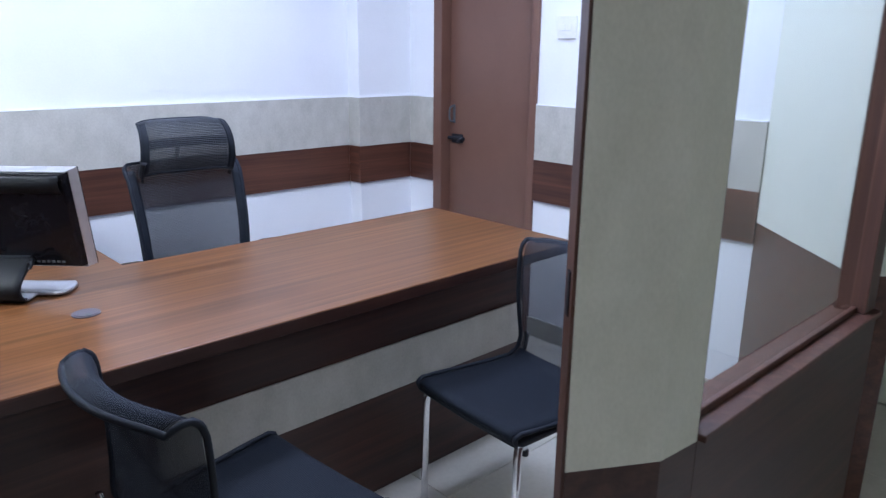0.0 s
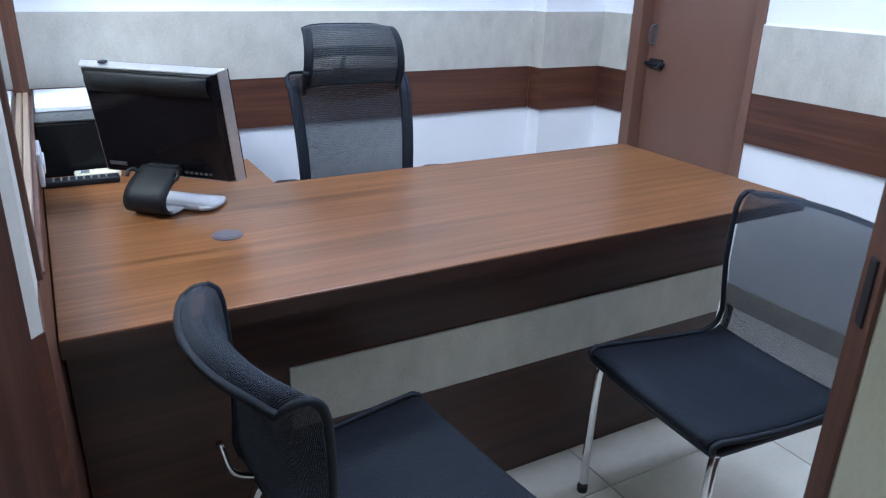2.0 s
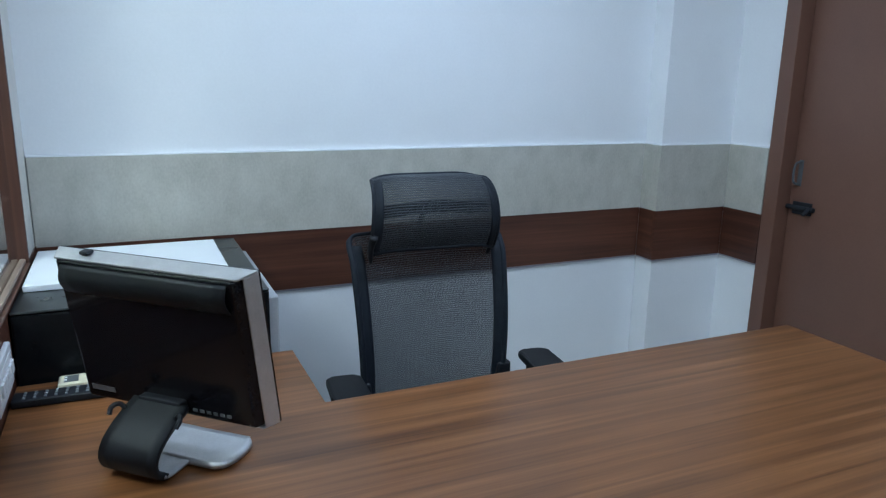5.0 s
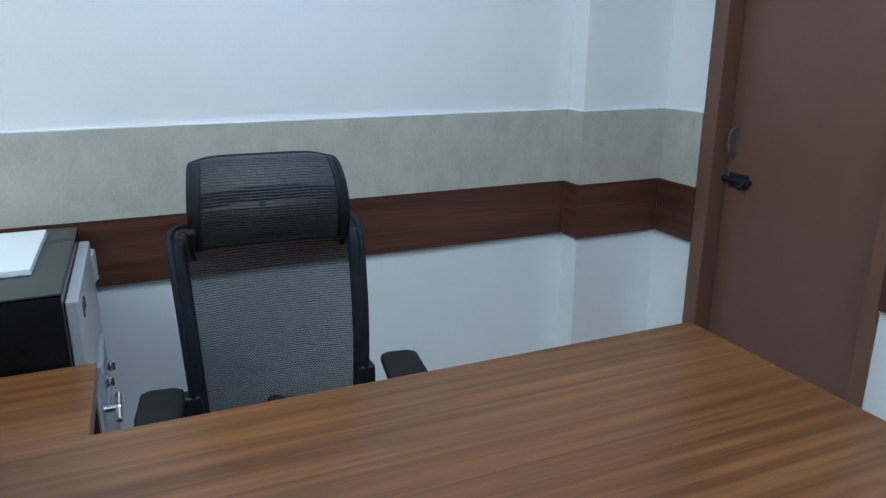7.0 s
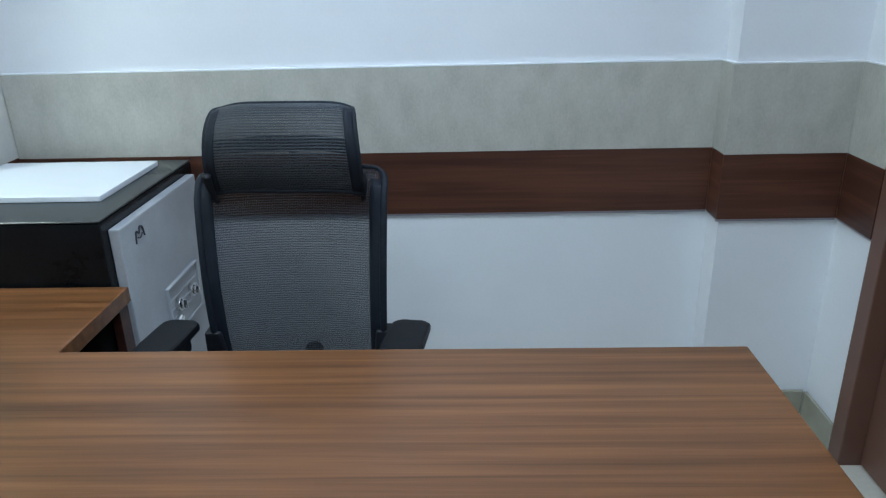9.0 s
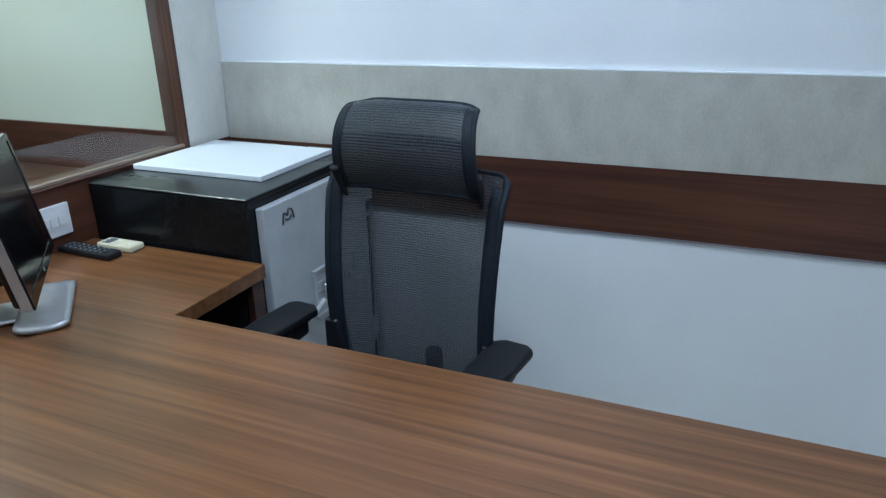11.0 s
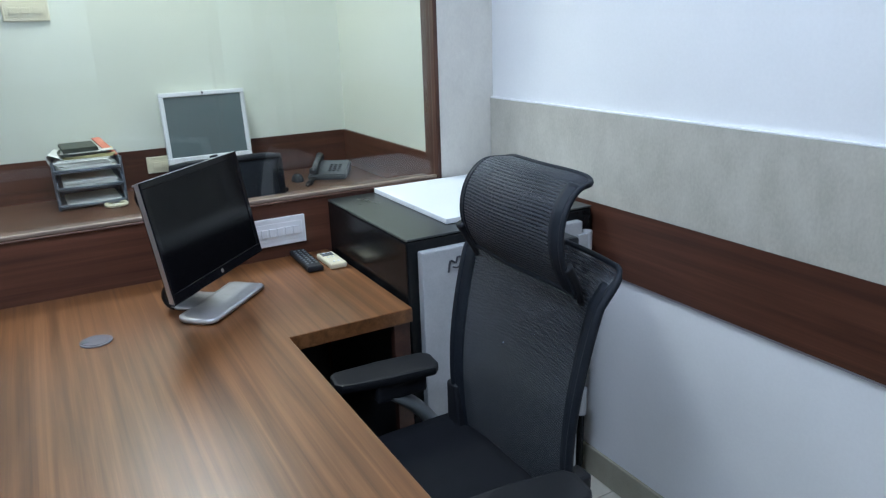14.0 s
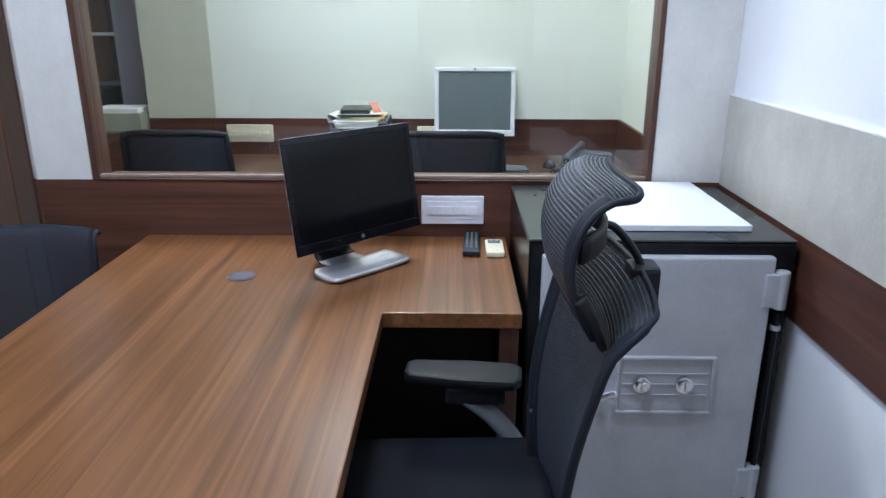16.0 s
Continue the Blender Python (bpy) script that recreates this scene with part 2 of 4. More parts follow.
# ---- building helpers ----
def part(name, bm, mat, parent=None, label="", smooth=False):
    me = bpy.data.meshes.new(name)
    bm.normal_update()
    bm.to_mesh(me)
    bm.free()
    me.materials.append(mat)
    if smooth:
        for p in me.polygons:
            p.use_smooth = True
    ob = new(name, me)
    if parent is not None:
        ob.parent = parent
    if label:
        ob["label"] = label
    return ob


def thing(name, m, label, category, group=""):
    ob = new(name)
    ob.empty_display_size = 0.05
    ob.matrix_world = m
    return tagged(ob, label, category, group)


def box(x0, y0, z0, x1, y1, z1, bevel=0.0, seg=2, bm=None, m=None):
    out = bm or bmesh.new()
    b = bmesh.new()
    bmesh.ops.create_cube(b, size=1)
    for v in b.verts:
        v.co = Vector(((x0 + x1) / 2 + v.co.x * (x1 - x0), (y0 + y1) / 2 + v.co.y * (y1 - y0), (z0 + z1) / 2 + v.co.z * (z1 - z0)))
    if bevel:
        bmesh.ops.bevel(b, geom=b.edges[:], offset=bevel, segments=seg, affect="EDGES", profile=0.6)
    return merge(out, b, m)


def merge(out, b, m=None):
    if m is not None:
        bmesh.ops.transform(b, matrix=m, verts=b.verts)
    me = bpy.data.meshes.new("scratch")
    b.to_mesh(me)
    b.free()
    out.from_mesh(me)
    bpy.data.meshes.remove(me)
    return out


def prism(points, z0, z1, bevel=0.0, bm=None):
    """An upright block over a plan outline (anticlockwise)."""
    out = bm or bmesh.new()
    b = bmesh.new()
    vs = [b.verts.new((x, y, z0)) for x, y in points]
    f = b.faces.new(vs)
    r = bmesh.ops.extrude_face_region(b, geom=[f])
    for v in r["geom"]:
        if isinstance(v, bmesh.types.BMVert):
            v.co.z = z1
    bmesh.ops.recalc_face_normals(b, faces=b.faces)
    if bevel:
        bmesh.ops.bevel(b, geom=b.edges[:], offset=bevel, segments=2, affect="EDGES", profile=0.6)
    return merge(out, b)


def rod(a, c, r, n=12, bm=None, r2=None, bevel=0.0):
    """A round bar from a to c."""
    out = bm or bmesh.new()
    a, c = Vector(a), Vector(c)
    b = bmesh.new()
    bmesh.ops.create_cone(b, cap_ends=True, segments=n, radius1=r, radius2=r if r2 is None else r2, depth=(c - a).length)
    if bevel:
        rims = [e for e in b.edges if abs(e.verts[0].co.z - e.verts[1].co.z) < 1e-6]
        bmesh.ops.bevel(b, geom=rims, offset=bevel, segments=2, affect="EDGES", profile=0.6)
    q = Vector((0, 0, 1)).rotation_difference(c - a).to_matrix().to_4x4()
    return merge(out, b, Matrix.Translation((a + c) / 2) @ q)


def tube(points, r, n=8, closed=False, bm=None, flat=1.0):
    """A bent bar along a smooth line; flat squeezes its section."""
    out = bm or bmesh.new()
    pts = [Vector(p) for p in points]
    k = len(pts)
    rings = []
    for i, p in enumerate(pts):
        if closed:
            d = pts[(i + 1) % k] - pts[i - 1]
        else:
            d = pts[min(i + 1, k - 1)] - pts[max(i - 1, 0)]
        d.normalize()
        side = d.cross(Vector((0, 1, 0.001)))
        if side.length < 0.05:
            side = d.cross(Vector((1, 0, 0)))
        side.normalize()
        up = side.cross(d)
        rr = r[i] if isinstance(r, (list, tuple)) else r
        rings.append([out.verts.new(p + side * math.cos(t) * rr + up * math.sin(t) * rr * flat) for t in [2 * math.pi * j / n for j in range(n)]])
    for i in range(k if closed else k - 1):
        a, c = rings[i], rings[(i + 1) % k]
        for j in range(n):
            out.faces.new((a[j], a[(j + 1) % n], c[(j + 1) % n], c[j]))
    if not closed:
        out.faces.new(rings[0][::-1])
        out.faces.new(rings[-1])
    bmesh.ops.recalc_face_normals(out, faces=out.faces)
    return out


def bend(points, steps=6):
    """A smooth line through the points."""
    p = [Vector(v) for v in points]
    p = [2 * p[0] - p[1]] + p + [2 * p[-1] - p[-2]]
    out = []
    for i in range(1, len(p) - 2):
        for s in range(steps):
            t = s / steps
            a, b, c, d = p[i - 1], p[i], p[i + 1], p[i + 2]
            out.append(0.5 * (2 * b + (c - a) * t + (2 * a - 5 * b + 4 * c - d) * t * t + (3 * b - a - 3 * c + d) * t ** 3))
    out.append(p[-2])
    return out


def sheet(fn, nu, nv, thick, su=1.0, sv=1.0):
    """A curved panel with real thickness; fn(u, v) gives places for u, v in 0..1; its map is in metres."""
    b = bmesh.new()
    uv = b.loops.layers.uv.new("UVMap")
    place = [[Vector(fn(i / nu, j / nv)) for j in range(nv + 1)] for i in range(nu + 1)]
    normal = [[None] * (nv + 1) for _ in range(nu + 1)]
    for i in range(nu + 1):
        for j in range(nv + 1):
            du = place[min(i + 1, nu)][j] - place[max(i - 1, 0)][j]
            dv = place[i][min(j + 1, nv)] - place[i][max(j - 1, 0)]
            n = du.cross(dv)
            normal[i][j] = n.normalized() if n.length > 1e-9 else Vector((0, 0, 1))
    lay = []
    for s in (0.5, -0.5):
        lay.append([[b.verts.new(place[i][j] + normal[i][j] * thick * s) for j in range(nv + 1)] for i in range(nu + 1)])

    def quad(vs, ij):
        f = b.faces.new(vs)
        f.smooth = True
        for lp, (i, j) in zip(f.loops, ij):
            lp[uv].uv = (i / nu * su, j / nv * sv)

    for i in range(nu):
        for j in range(nv):
            ij = [(i, j), (i + 1, j), (i + 1, j + 1), (i, j + 1)]
            quad([lay[0][a][c] for a, c in ij], ij)
            quad([lay[1][a][c] for a, c in ij[::-1]], ij[::-1])
    rim = [(i, 0) for i in range(nu)] + [(nu, j) for j in range(nv)] + [(i, nv) for i in range(nu, 0, -1)] + [(0, j) for j in range(nv, 0, -1)]
    for q in range(len(rim)):
        a, c = rim[q], rim[(q + 1) % len(rim)]
        quad([lay[0][a[0]][a[1]], lay[1][a[0]][a[1]], lay[1][c[0]][c[1]], lay[0][c[0]][c[1]]], [a, a, c, c])
    return b


def structure(name, bm, mat, label, category, parent=None):
    ob = part(name, bm, mat, parent)
    return tagged(ob, label, category, kind="structure")


# ---- the setting ----
W = 2.567          # face of the wall with the closed door
CEIL = 2.62
BAND0, BAND1, BAND2 = 0.716, 0.918, 1.180
PIL_X, PIL_Y = 2.205, -0.10
DADO = 0.922

structure("floor", box(-3.4, -5.2, -0.1, 3.2, 0.3, -0.006), M_GROUT, "cream polished tiles with thin grey joints", "floor")
structure("ceiling", box(-3.4, -5.2, CEIL, 3.2, 0.3, CEIL + 0.1), M_CEIL, "plain white board ceiling over the office", "ceiling")

wall_n = structure("wall_north", box(-0.05, 0.0, 0, W + 0.15, 0.15, CEIL), M_WHITE, "white painted wall with beige and walnut bands", "wall")
structure("wall_north_next_room", box(-1.6, 0.0, 0, -0.052, 0.15, CEIL), M_CREAM, "cream painted wall of the next cubicle", "wall")
structure("pilaster", box(PIL_X, PIL_Y, 0, W + 0.15, 0.0 - 0.001, CEIL), M_WHITE, "white painted column projecting from the wall", "pilaster")

# side wall with the door opening
D0, D1, DH = -0.31, -1.045, 2.06
wall_e = bmesh.new()
box(W, D0, 0, W + 0.12, PIL_Y, CEIL, bm=wall_e)
box(W, -2.15, 0, W + 0.12, D1, CEIL, bm=wall_e)
box(W, D1, DH, W + 0.12, D0, CEIL, bm=wall_e)
structure("wall_east", wall_e, M_WHITE, "white painted wall with a closed brown door", "wall")

# bands of laminate, standing a little proud of the plaster
T = 0.013


def bands(boxes, mat):
    for (x0, y0, x1, y1) in boxes:
        structure("trim", box(x0, y0, BAND0, x1, y1, BAND1, 0.0005, 1), mat, "dark walnut laminate band along the wall", "wall band")
        structure("trim", box(x0, y0, BAND1 + 0.0005, x1, y1, BAND2, 0.0005, 1), M_BEIGE, "beige linen laminate band along the wall", "wall band")
        # white cap: lamplight on the laminate's top edge, put in as colour
        structure("trim", box(x0, y0, BAND2 + 0.0003, x1, y1, BAND2 + 0.005, 0.001, 1), M_WHITE, "thin white strip painting the lit top edge of the wall band", "wall band")
        # grey strip colours in the light and shade along the band's lower edge
        structure("trim", box(x0 + (0.004 if x1 - x0 < 0.05 else 0), y0 + (0.004 if y1 - y0 < 0.05 else 0), BAND0 - 0.008, x1, y1, BAND0 - 0.0003, 0.001, 1), M_LILAC, "thin grey strip painting light and shade on the lower edge of the wall band", "wall band")


bands([(0.0, -T, PIL_X - T, 0.0)], M_BAND_X)
bands([(PIL_X - T, PIL_Y - T, W - T, PIL_Y)], M_BAND_X)
bands([(PIL_X - T, PIL_Y, PIL_X, -T)], M_BAND_Y)
bands([(W - T, D0 + 0.002, W, PIL_Y - T), (W - T, -2.15, W, D1 - 0.002)], M_BAND_Y)


def skirting(x0, y0, x1, y1):
    structure("baseboard", box(x0, y0, 0, x1, y1, 0.1, 0.002, 1), M_SKIRT, "olive polished tile skirting along the wall", "skirting")


skirting(0.0, -0.012, PIL_X - 0.012, 0)
skirting(PIL_X - 0.012, PIL_Y - 0.012, W - 0.012, PIL_Y)
skirting(PIL_X - 0.012, PIL_Y, PIL_X, -0.012)
skirting(W - 0.012, D0 + 0.002, W, PIL_Y - 0.012)
skirting(W - 0.012, -2.15, W, D1 - 0.002)

# closed door in its frame
door = tagged(new("door_1"), "closed plain brown flush door in a brown frame", "door", kind="structure")
part("jamb", box(W - 0.012, D0 - 0.065, 0, W + 0.12, D0, DH, 0.004), M_DOOR, door)
part("jamb", box(W - 0.012, D1, 0, W + 0.12, D1 + 0.045, DH, 0.004), M_DOOR, door)
part("head", box(W - 0.012, D1 + 0.045, DH - 0.065, W + 0.12, D0 - 0.065, DH, 0.004), M_DOOR, door)
leaf = part("leaf", box(W + 0.055, D1 + 0.047, 0.008, W + 0.09, D0 - 0.067, DH - 0.067, 0.003), M_DOOR, door)
latch = bmesh.new()
rod((W + 0.048, D0 - 0.03, 0.962), (W + 0.048, D0 - 0.185, 0.962), 0.010, bm=latch, bevel=0.003)
box(W + 0.046, D0 - 0.172, 0.938, W + 0.056, D0 - 0.09, 0.986, 0.003, bm=latch)
rod((W + 0.048, D0 - 0.165, 0.965), (W + 0.012, D0 - 0.168, 0.945), 0.008, bm=latch, bevel=0.003)
part("bolt", latch, M_PLASTIC, leaf, "black sliding bolt")
pull = bmesh.new()
tube(bend([(W + 0.055, D0 - 0.10, 1.05), (W + 0.025, D0 - 0.10, 1.06), (W + 0.018, D0 - 0.10, 1.095), (W + 0.025, D0 - 0.10, 1.13), (W + 0.055, D0 - 0.10, 1.14)]), 0.0045, 8, bm=pull)
box(W + 0.0535, D0 - 0.110, 1.045, W + 0.056, D0 - 0.090, 1.145, 0.001, bm=pull)
part("handle", pull, M_GREYP, leaf, "small dark bow handle")

# slanted partition beyond the side wall, and the glazed front partition
structure("wall_south_east", prism([(W, -2.15), (2.10, -2.65), (2.20, -2.75), (W + 0.12, -2.33), (W + 0.12, -2.15)], 0.80, CEIL), M_CREAM, "cream laminate partition above a walnut dado", "partition")
structure("dado_south_east", prism([(W, -2.149), (2.099, -2.649), (2.199, -2.749), (W + 0.12, -2.329), (W + 0.12, -2.149)], 0, 0.80), M_BAND_X, "dark walnut dado of the slanted partition", "dado")


def dado(name, pts, z1=DADO, mat=None):
    return structure(name, prism(pts, 0, z1), mat or M_BAND_Y, "walnut laminate dado of a glazed partition", "dado")


# glazed partition on the long side: dado, end posts, frame, pane
PX0 = -0.10
G0, G1 = -0.216, -1.906
dado("dado_west", [(0, -0.012), (PX0, -0.012), (PX0, -2.19), (-0.129, -2.225), (0.003, -2.075), (0, -1.985)])
structure("post_north_west", box(PX0 + 0.003, G0 + 0.0, DADO, -0.003, 0.0 - 0.001, CEIL), M_POST, "pale linen laminate end panel of a glazed partition", "partition")
structure("post_south_west", prism([(-0.003, G1), (PX0 + 0.003, G1), (PX0 + 0.003, -2.19), (-0.127, -2.221), (0.001, -2.075), (-0.003, -1.985)], DADO, CEIL), M_POST, "pale linen laminate corner post beside the doorway", "partition")

window_w = tagged(new("window_1"), "tall clear glass pane in a thin walnut frame", "glazed partition", kind="structure")
part("frame_stile", box(-0.085, G0 - 0.016, DADO, 0.005, G0 - 0.001, CEIL, 0.002, 1), M_EDGE_Z, window_w)
part("frame_stile", box(-0.085, G1 + 0.001, DADO, 0.005, G1 + 0.022, CEIL, 0.002, 1), M_EDGE_Z, window_w)
part("sill", box(-0.105, G1 + 0.022, DADO + 0.0005, 0.008, G0 - 0.017, DADO + 0.006, 0.002, 1), M_EDGE_Z, window_w)
part("glazing_bead", box(-0.016, G1 + 0.022, DADO + 0.006, -0.002, G0 - 0.017, DADO + 0.017, 0.002, 1), M_TAN, window_w)
pane = part("pane", box(-0.027, G1 + 0.021, DADO + 0.007, -0.018, G0 - 0.0155, CEIL - 0.002), M_GLASS, window_w)
pane.visible_shadow = False

# doorway across the corner
NX, NY = 0.66, 0.75      # the way through the doorway


def off(p, k):
    return (p[0] + NX * k, p[1] + NY * k)


FRONT = 0.702
A0, A1 = (0.785, -2.620), (0.945, -2.715)
post_se = [A0, A1, (1.06, -2.725), (1.06, -2.60), off(A0, 0.06)]
structure("post_south", prism(post_se, FRONT, CEIL), M_POST_Y, "pale linen laminate corner post beside the doorway", "partition")
structure("dado_south_post", prism([(x + 0.001, y + 0.001) for x, y in post_se], 0, FRONT - 0.0005), M_EDGE_X, "walnut base of the doorway post", "dado")
frame_d = tagged(new("door_frame"), "open doorway with a walnut frame across the corner", "doorway", kind="structure")


def lining(p, k0, k1, out, z0, z1):
    """A strip on the doorway's side: from k0 to k1 through the wall, standing out into the opening."""
    a, b = off(p, k0), off(p, k1)
    o = (NY * out, -NX * out)
    pts = [a, (a[0] + o[0], a[1] + o[1]), (b[0] + o[0], b[1] + o[1]), b]
    return prism(pts if out > 0 else pts[::-1], z0, z1, 0.001)


L0 = (-0.129, -2.225)
part("jamb", lining(L0, 0.0, 0.172, 0.006, 0, 2.1), M_EDGE_Z, frame_d)
strike_jamb = part("jamb", lining(A0, 0.004, 0.06, -0.006, 0, 2.1), M_EDGE_Z, frame_d)
span = (off(L0, 0.03), off(A0, 0.008), off(A0, 0.056), off(L0, 0.15))
part("head", prism(span, 2.1, 2.14), M_EDGE_Z, frame_d)
part("transom_panel", prism(span, 2.1405, CEIL), M_POST, frame_d)
part("strike_plate", lining(A0, 0.020, 0.040, -0.0085, 0.99, 1.07), M_PLASTIC, strike_jamb, "dark strike plate")

# the doorway's own leaf, swung out into the corridor
door2 = tagged(new("door_2"), "open walnut door leaf swung out into the corridor", "door", kind="structure")
leaf_m = pose(L0[0] - 0.030, L0[1] - 0.012, 0, 0, 0, 226)
leaf = part("door_leaf", box(0.0, -0.018, 0.008, 0.88, 0.018, 2.08, 0.002, 1, m=leaf_m), M_LEAF, door2)
for s in (-1, 1):
    hb = bmesh.new()
    rod(leaf_m @ Vector((0.82, s * 0.018, 1.02)), leaf_m @ Vector((0.82, s * 0.060, 1.02)), 0.010, 12, hb, bevel=0.002)
    rod(leaf_m @ Vector((0.83, s * 0.060, 1.02)), leaf_m @ Vector((0.71, s * 0.060, 1.02)), 0.009, 12, hb, bevel=0.003)
    part("door_handle", hb, M_STEEL, leaf, "steel lever handle")

# front partition beside the doorway
dado("dado_south", [(1.061, -2.725), (2.11, -2.725), (2.11, -2.625), (1.061, -2.625)], FRONT, M_EDGE_X)
window_s = tagged(new("window_2"), "clear glass pane in a walnut frame above a dado", "glazed partition", kind="structure")
part("sill", box(1.061, -2.742, FRONT, 2.10, -2.618, FRONT + 0.016, 0.002, 1), M_EDGE_Z, window_s)
part("frame_stile", box(1.062, -2.715, FRONT + 0.016, 1.085, -2.635, CEIL, 0.002, 1), M_EDGE_Z, window_s)
part("frame_stile", box(2.02, -2.720, FRONT + 0.016, 2.10, -2.630, CEIL, 0.002, 1), M_EDGE_Z, window_s)
part("glazing_bead", box(1.085, -2.697, FRONT + 0.016, 2.02, -2.683, FRONT + 0.034, 0.002, 1), M_EDGE_Z, window_s)
pane2 = part("pane", box(1.083, -2.681, FRONT + 0.017, 2.022, -2.671, CEIL - 0.002), M_GLASS, window_s)
pane2.visible_shadow = False

# next cubicle: its far wall with a dado, and its corner post
structure("wall_west", box(-1.55, -1.98, DADO, -1.41, 0.0, CEIL), M_CREAM, "cream painted wall of the next cubicle", "wall")
dado("dado_far_west", [(-1.40, -0.012), (-1.55, -0.012), (-1.55, -1.985), (-1.40, -1.985)])
dado("dado_next_north", [(-1.40, -0.012), (-1.40, 0.0), (PX0, 0.0), (PX0, -0.012)][::-1], mat=M_BAND_X)
structure("post_far", box(-1.55, -2.31, DADO, -1.404, -1.9805, CEIL), M_OLIVE, "olive-beige laminate end panel of the next cubicle", "partition")
dado("dado_far_post", [(-1.398, -1.9855), (-1.55, -1.9855), (-1.55, -2.31), (-1.398, -2.31)])
dado("ledge_far", [(-1.25, -2.315), (-1.62, -2.315), (-1.62, -3.0), (-1.25, -3.0)], 0.868)

# plain walls that close the place
structure("wall_far_west", box(-3.4, -5.2, 0, -3.3, 0.3, CEIL), M_TEAL, "pale wall beyond the far cubicles", "wall")
structure("wall_far_south", box(-3.3, -5.2, 0, 3.1, -5.1, CEIL), M_CREAM, "plain cream corridor wall", "wall")
structure("wall_far_east", box(3.1, -5.2, 0, 3.2, 0.3, CEIL), M_CREAM, "plain cream end wall", "wall")
structure("wall_far_north", box(-3.3, 0.16, 0, 3.1, 0.3, CEIL), M_CREAM, "plain cream end wall", "wall")


# ---- ceiling lights ----
def ceiling_light(x, y, watts, colour):
    t = thing("ceiling_light", pose(x, y, CEIL), "square white recessed ceiling light, lit", "ceiling light", "ceiling lights")
    fr = bmesh.new()
    for a in range(4):
        box(-0.21, 0.190, -0.018, 0.21, 0.21, -0.001, 0.003, 1, fr, Matrix.Rotation(a * math.pi / 2, 4, "Z"))
    part("frame", fr, M_WHITEP, t)
    part("diffuser", box(-0.189, -0.189, -0.010, 0.189, 0.189, -0.002), M_LIGHT, t)
    area_lamp("lamp", x, y, CEIL - 0.03, 0.37, 0.37, watts, colour)


for lx, ly, lw, lc in LAMPS:
    ceiling_light(lx, ly, lw, lc)


# ---- desk ----
DX, DY0, DY1, RX, RY = 1.963, -1.754, -0.970, 0.605, -0.650
desk = thing("office_desk", pose(0, 0, 0), "L-shaped teak laminate office desk with dark walnut front", "desk")
top = prism([(0.003, DY0), (DX, DY0), (DX, DY1), (RX, DY1), (RX, RY), (0.003, RY)], 0.712, 0.75, 0.003)
part("worktop", top, M_TOP_X, desk, "striped teak laminate worktop")
part("edge_band", prism([(0.003, DY0 - 0.002), (DX + 0.002, DY0 - 0.002), (DX + 0.002, DY0 - 0.0005), (0.003, DY0 - 0.0005)], 0.714, 0.747), M_EDGE_X, desk, "dark walnut edge strip")
PY = -1.615
part("front_panel", box(0.004, PY, 0.0, 1.842, PY + 0.022, 0.711, 0.001, 1), M_EDGE_X, desk, "dark walnut modesty panel")
part("inlay_panel", box(0.43, PY - 0.010, 0.352, 1.832, PY - 0.0005, 0.512, 0.0015, 1), M_BEIGE, desk, "beige linen laminate strip")
part("top_rail", box(0.004, PY - 0.018, 0.655, 1.842, PY - 0.0005, 0.711, 0.001, 1), M_EDGE_X, desk)
part("end_panel", box(1.815, PY + 0.0225, 0.0, 1.842, DY1 - 0.05, 0.711, 0.001, 1), M_EDGE_X, desk)
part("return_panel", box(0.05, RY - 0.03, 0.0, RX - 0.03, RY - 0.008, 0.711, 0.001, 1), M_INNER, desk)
part("return_leg", box(RX - 0.030, RY - 0.05, 0.0, RX - 0.008, RY - 0.006, 0.711, 0.001, 1), M_EDGE_X, desk)
# added dark sheet behind the front panel, deepening the kneehole's shade
part("shade_lining", box(0.021, PY + 0.0225, 0.02, 1.814, PY + 0.034, 0.711, 0.001, 1), M_INNER, desk)
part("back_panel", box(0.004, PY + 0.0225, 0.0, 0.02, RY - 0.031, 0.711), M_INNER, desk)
gro = bmesh.new()
rod((0.375, -1.36, 0.7495), (0.375, -1.36, 0.753), 0.036, 28, gro, bevel=0.0015)
rod((0.375, -1.36, 0.753), (0.375, -1.36, 0.7545), 0.030, 28, gro, bevel=0.001)
gr = part("cable_grommet", gro, M_GROMMET, desk, "round grey cable cap")
part("cap_slot", box(0.369, -1.392, 0.7540, 0.381, -1.376, 0.7552), M_GREYP, gr)

# ---- safe ----
safe = thing("office_safe", pose(0.004, -0.636, 0), "black steel safe with a light grey door, standing in the corner", "safe")
SX, SY, SZ = 0.552, 0.608, 0.912
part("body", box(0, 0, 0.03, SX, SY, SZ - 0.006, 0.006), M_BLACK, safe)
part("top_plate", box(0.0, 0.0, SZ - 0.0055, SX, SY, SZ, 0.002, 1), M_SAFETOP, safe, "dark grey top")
part("plinth", box(0.02, 0.02, 0.0, SX - 0.02, SY - 0.02, 0.03), M_BLACK, safe)
sd = part("door", box(SX + 0.001, 0.030, 0.065, SX + 0.028, SY - 0.055, 0.880, 0.005), M_GREY, safe, "light grey painted steel door")
for z in (0.812, 0.300):
    hg = bmesh.new()
    rod((SX + 0.020, SY - 0.034, z - 0.055), (SX + 0.020, SY - 0.034, z + 0.035), 0.017, 16, hg, bevel=0.003)
    box(SX + 0.008, SY - 0.075, z - 0.05, SX + 0.034, SY - 0.036, z + 0.03, 0.003, bm=hg)
    part("hinge", hg, M_GREY, safe, "grey barrel hinge")
hp = bmesh.new()
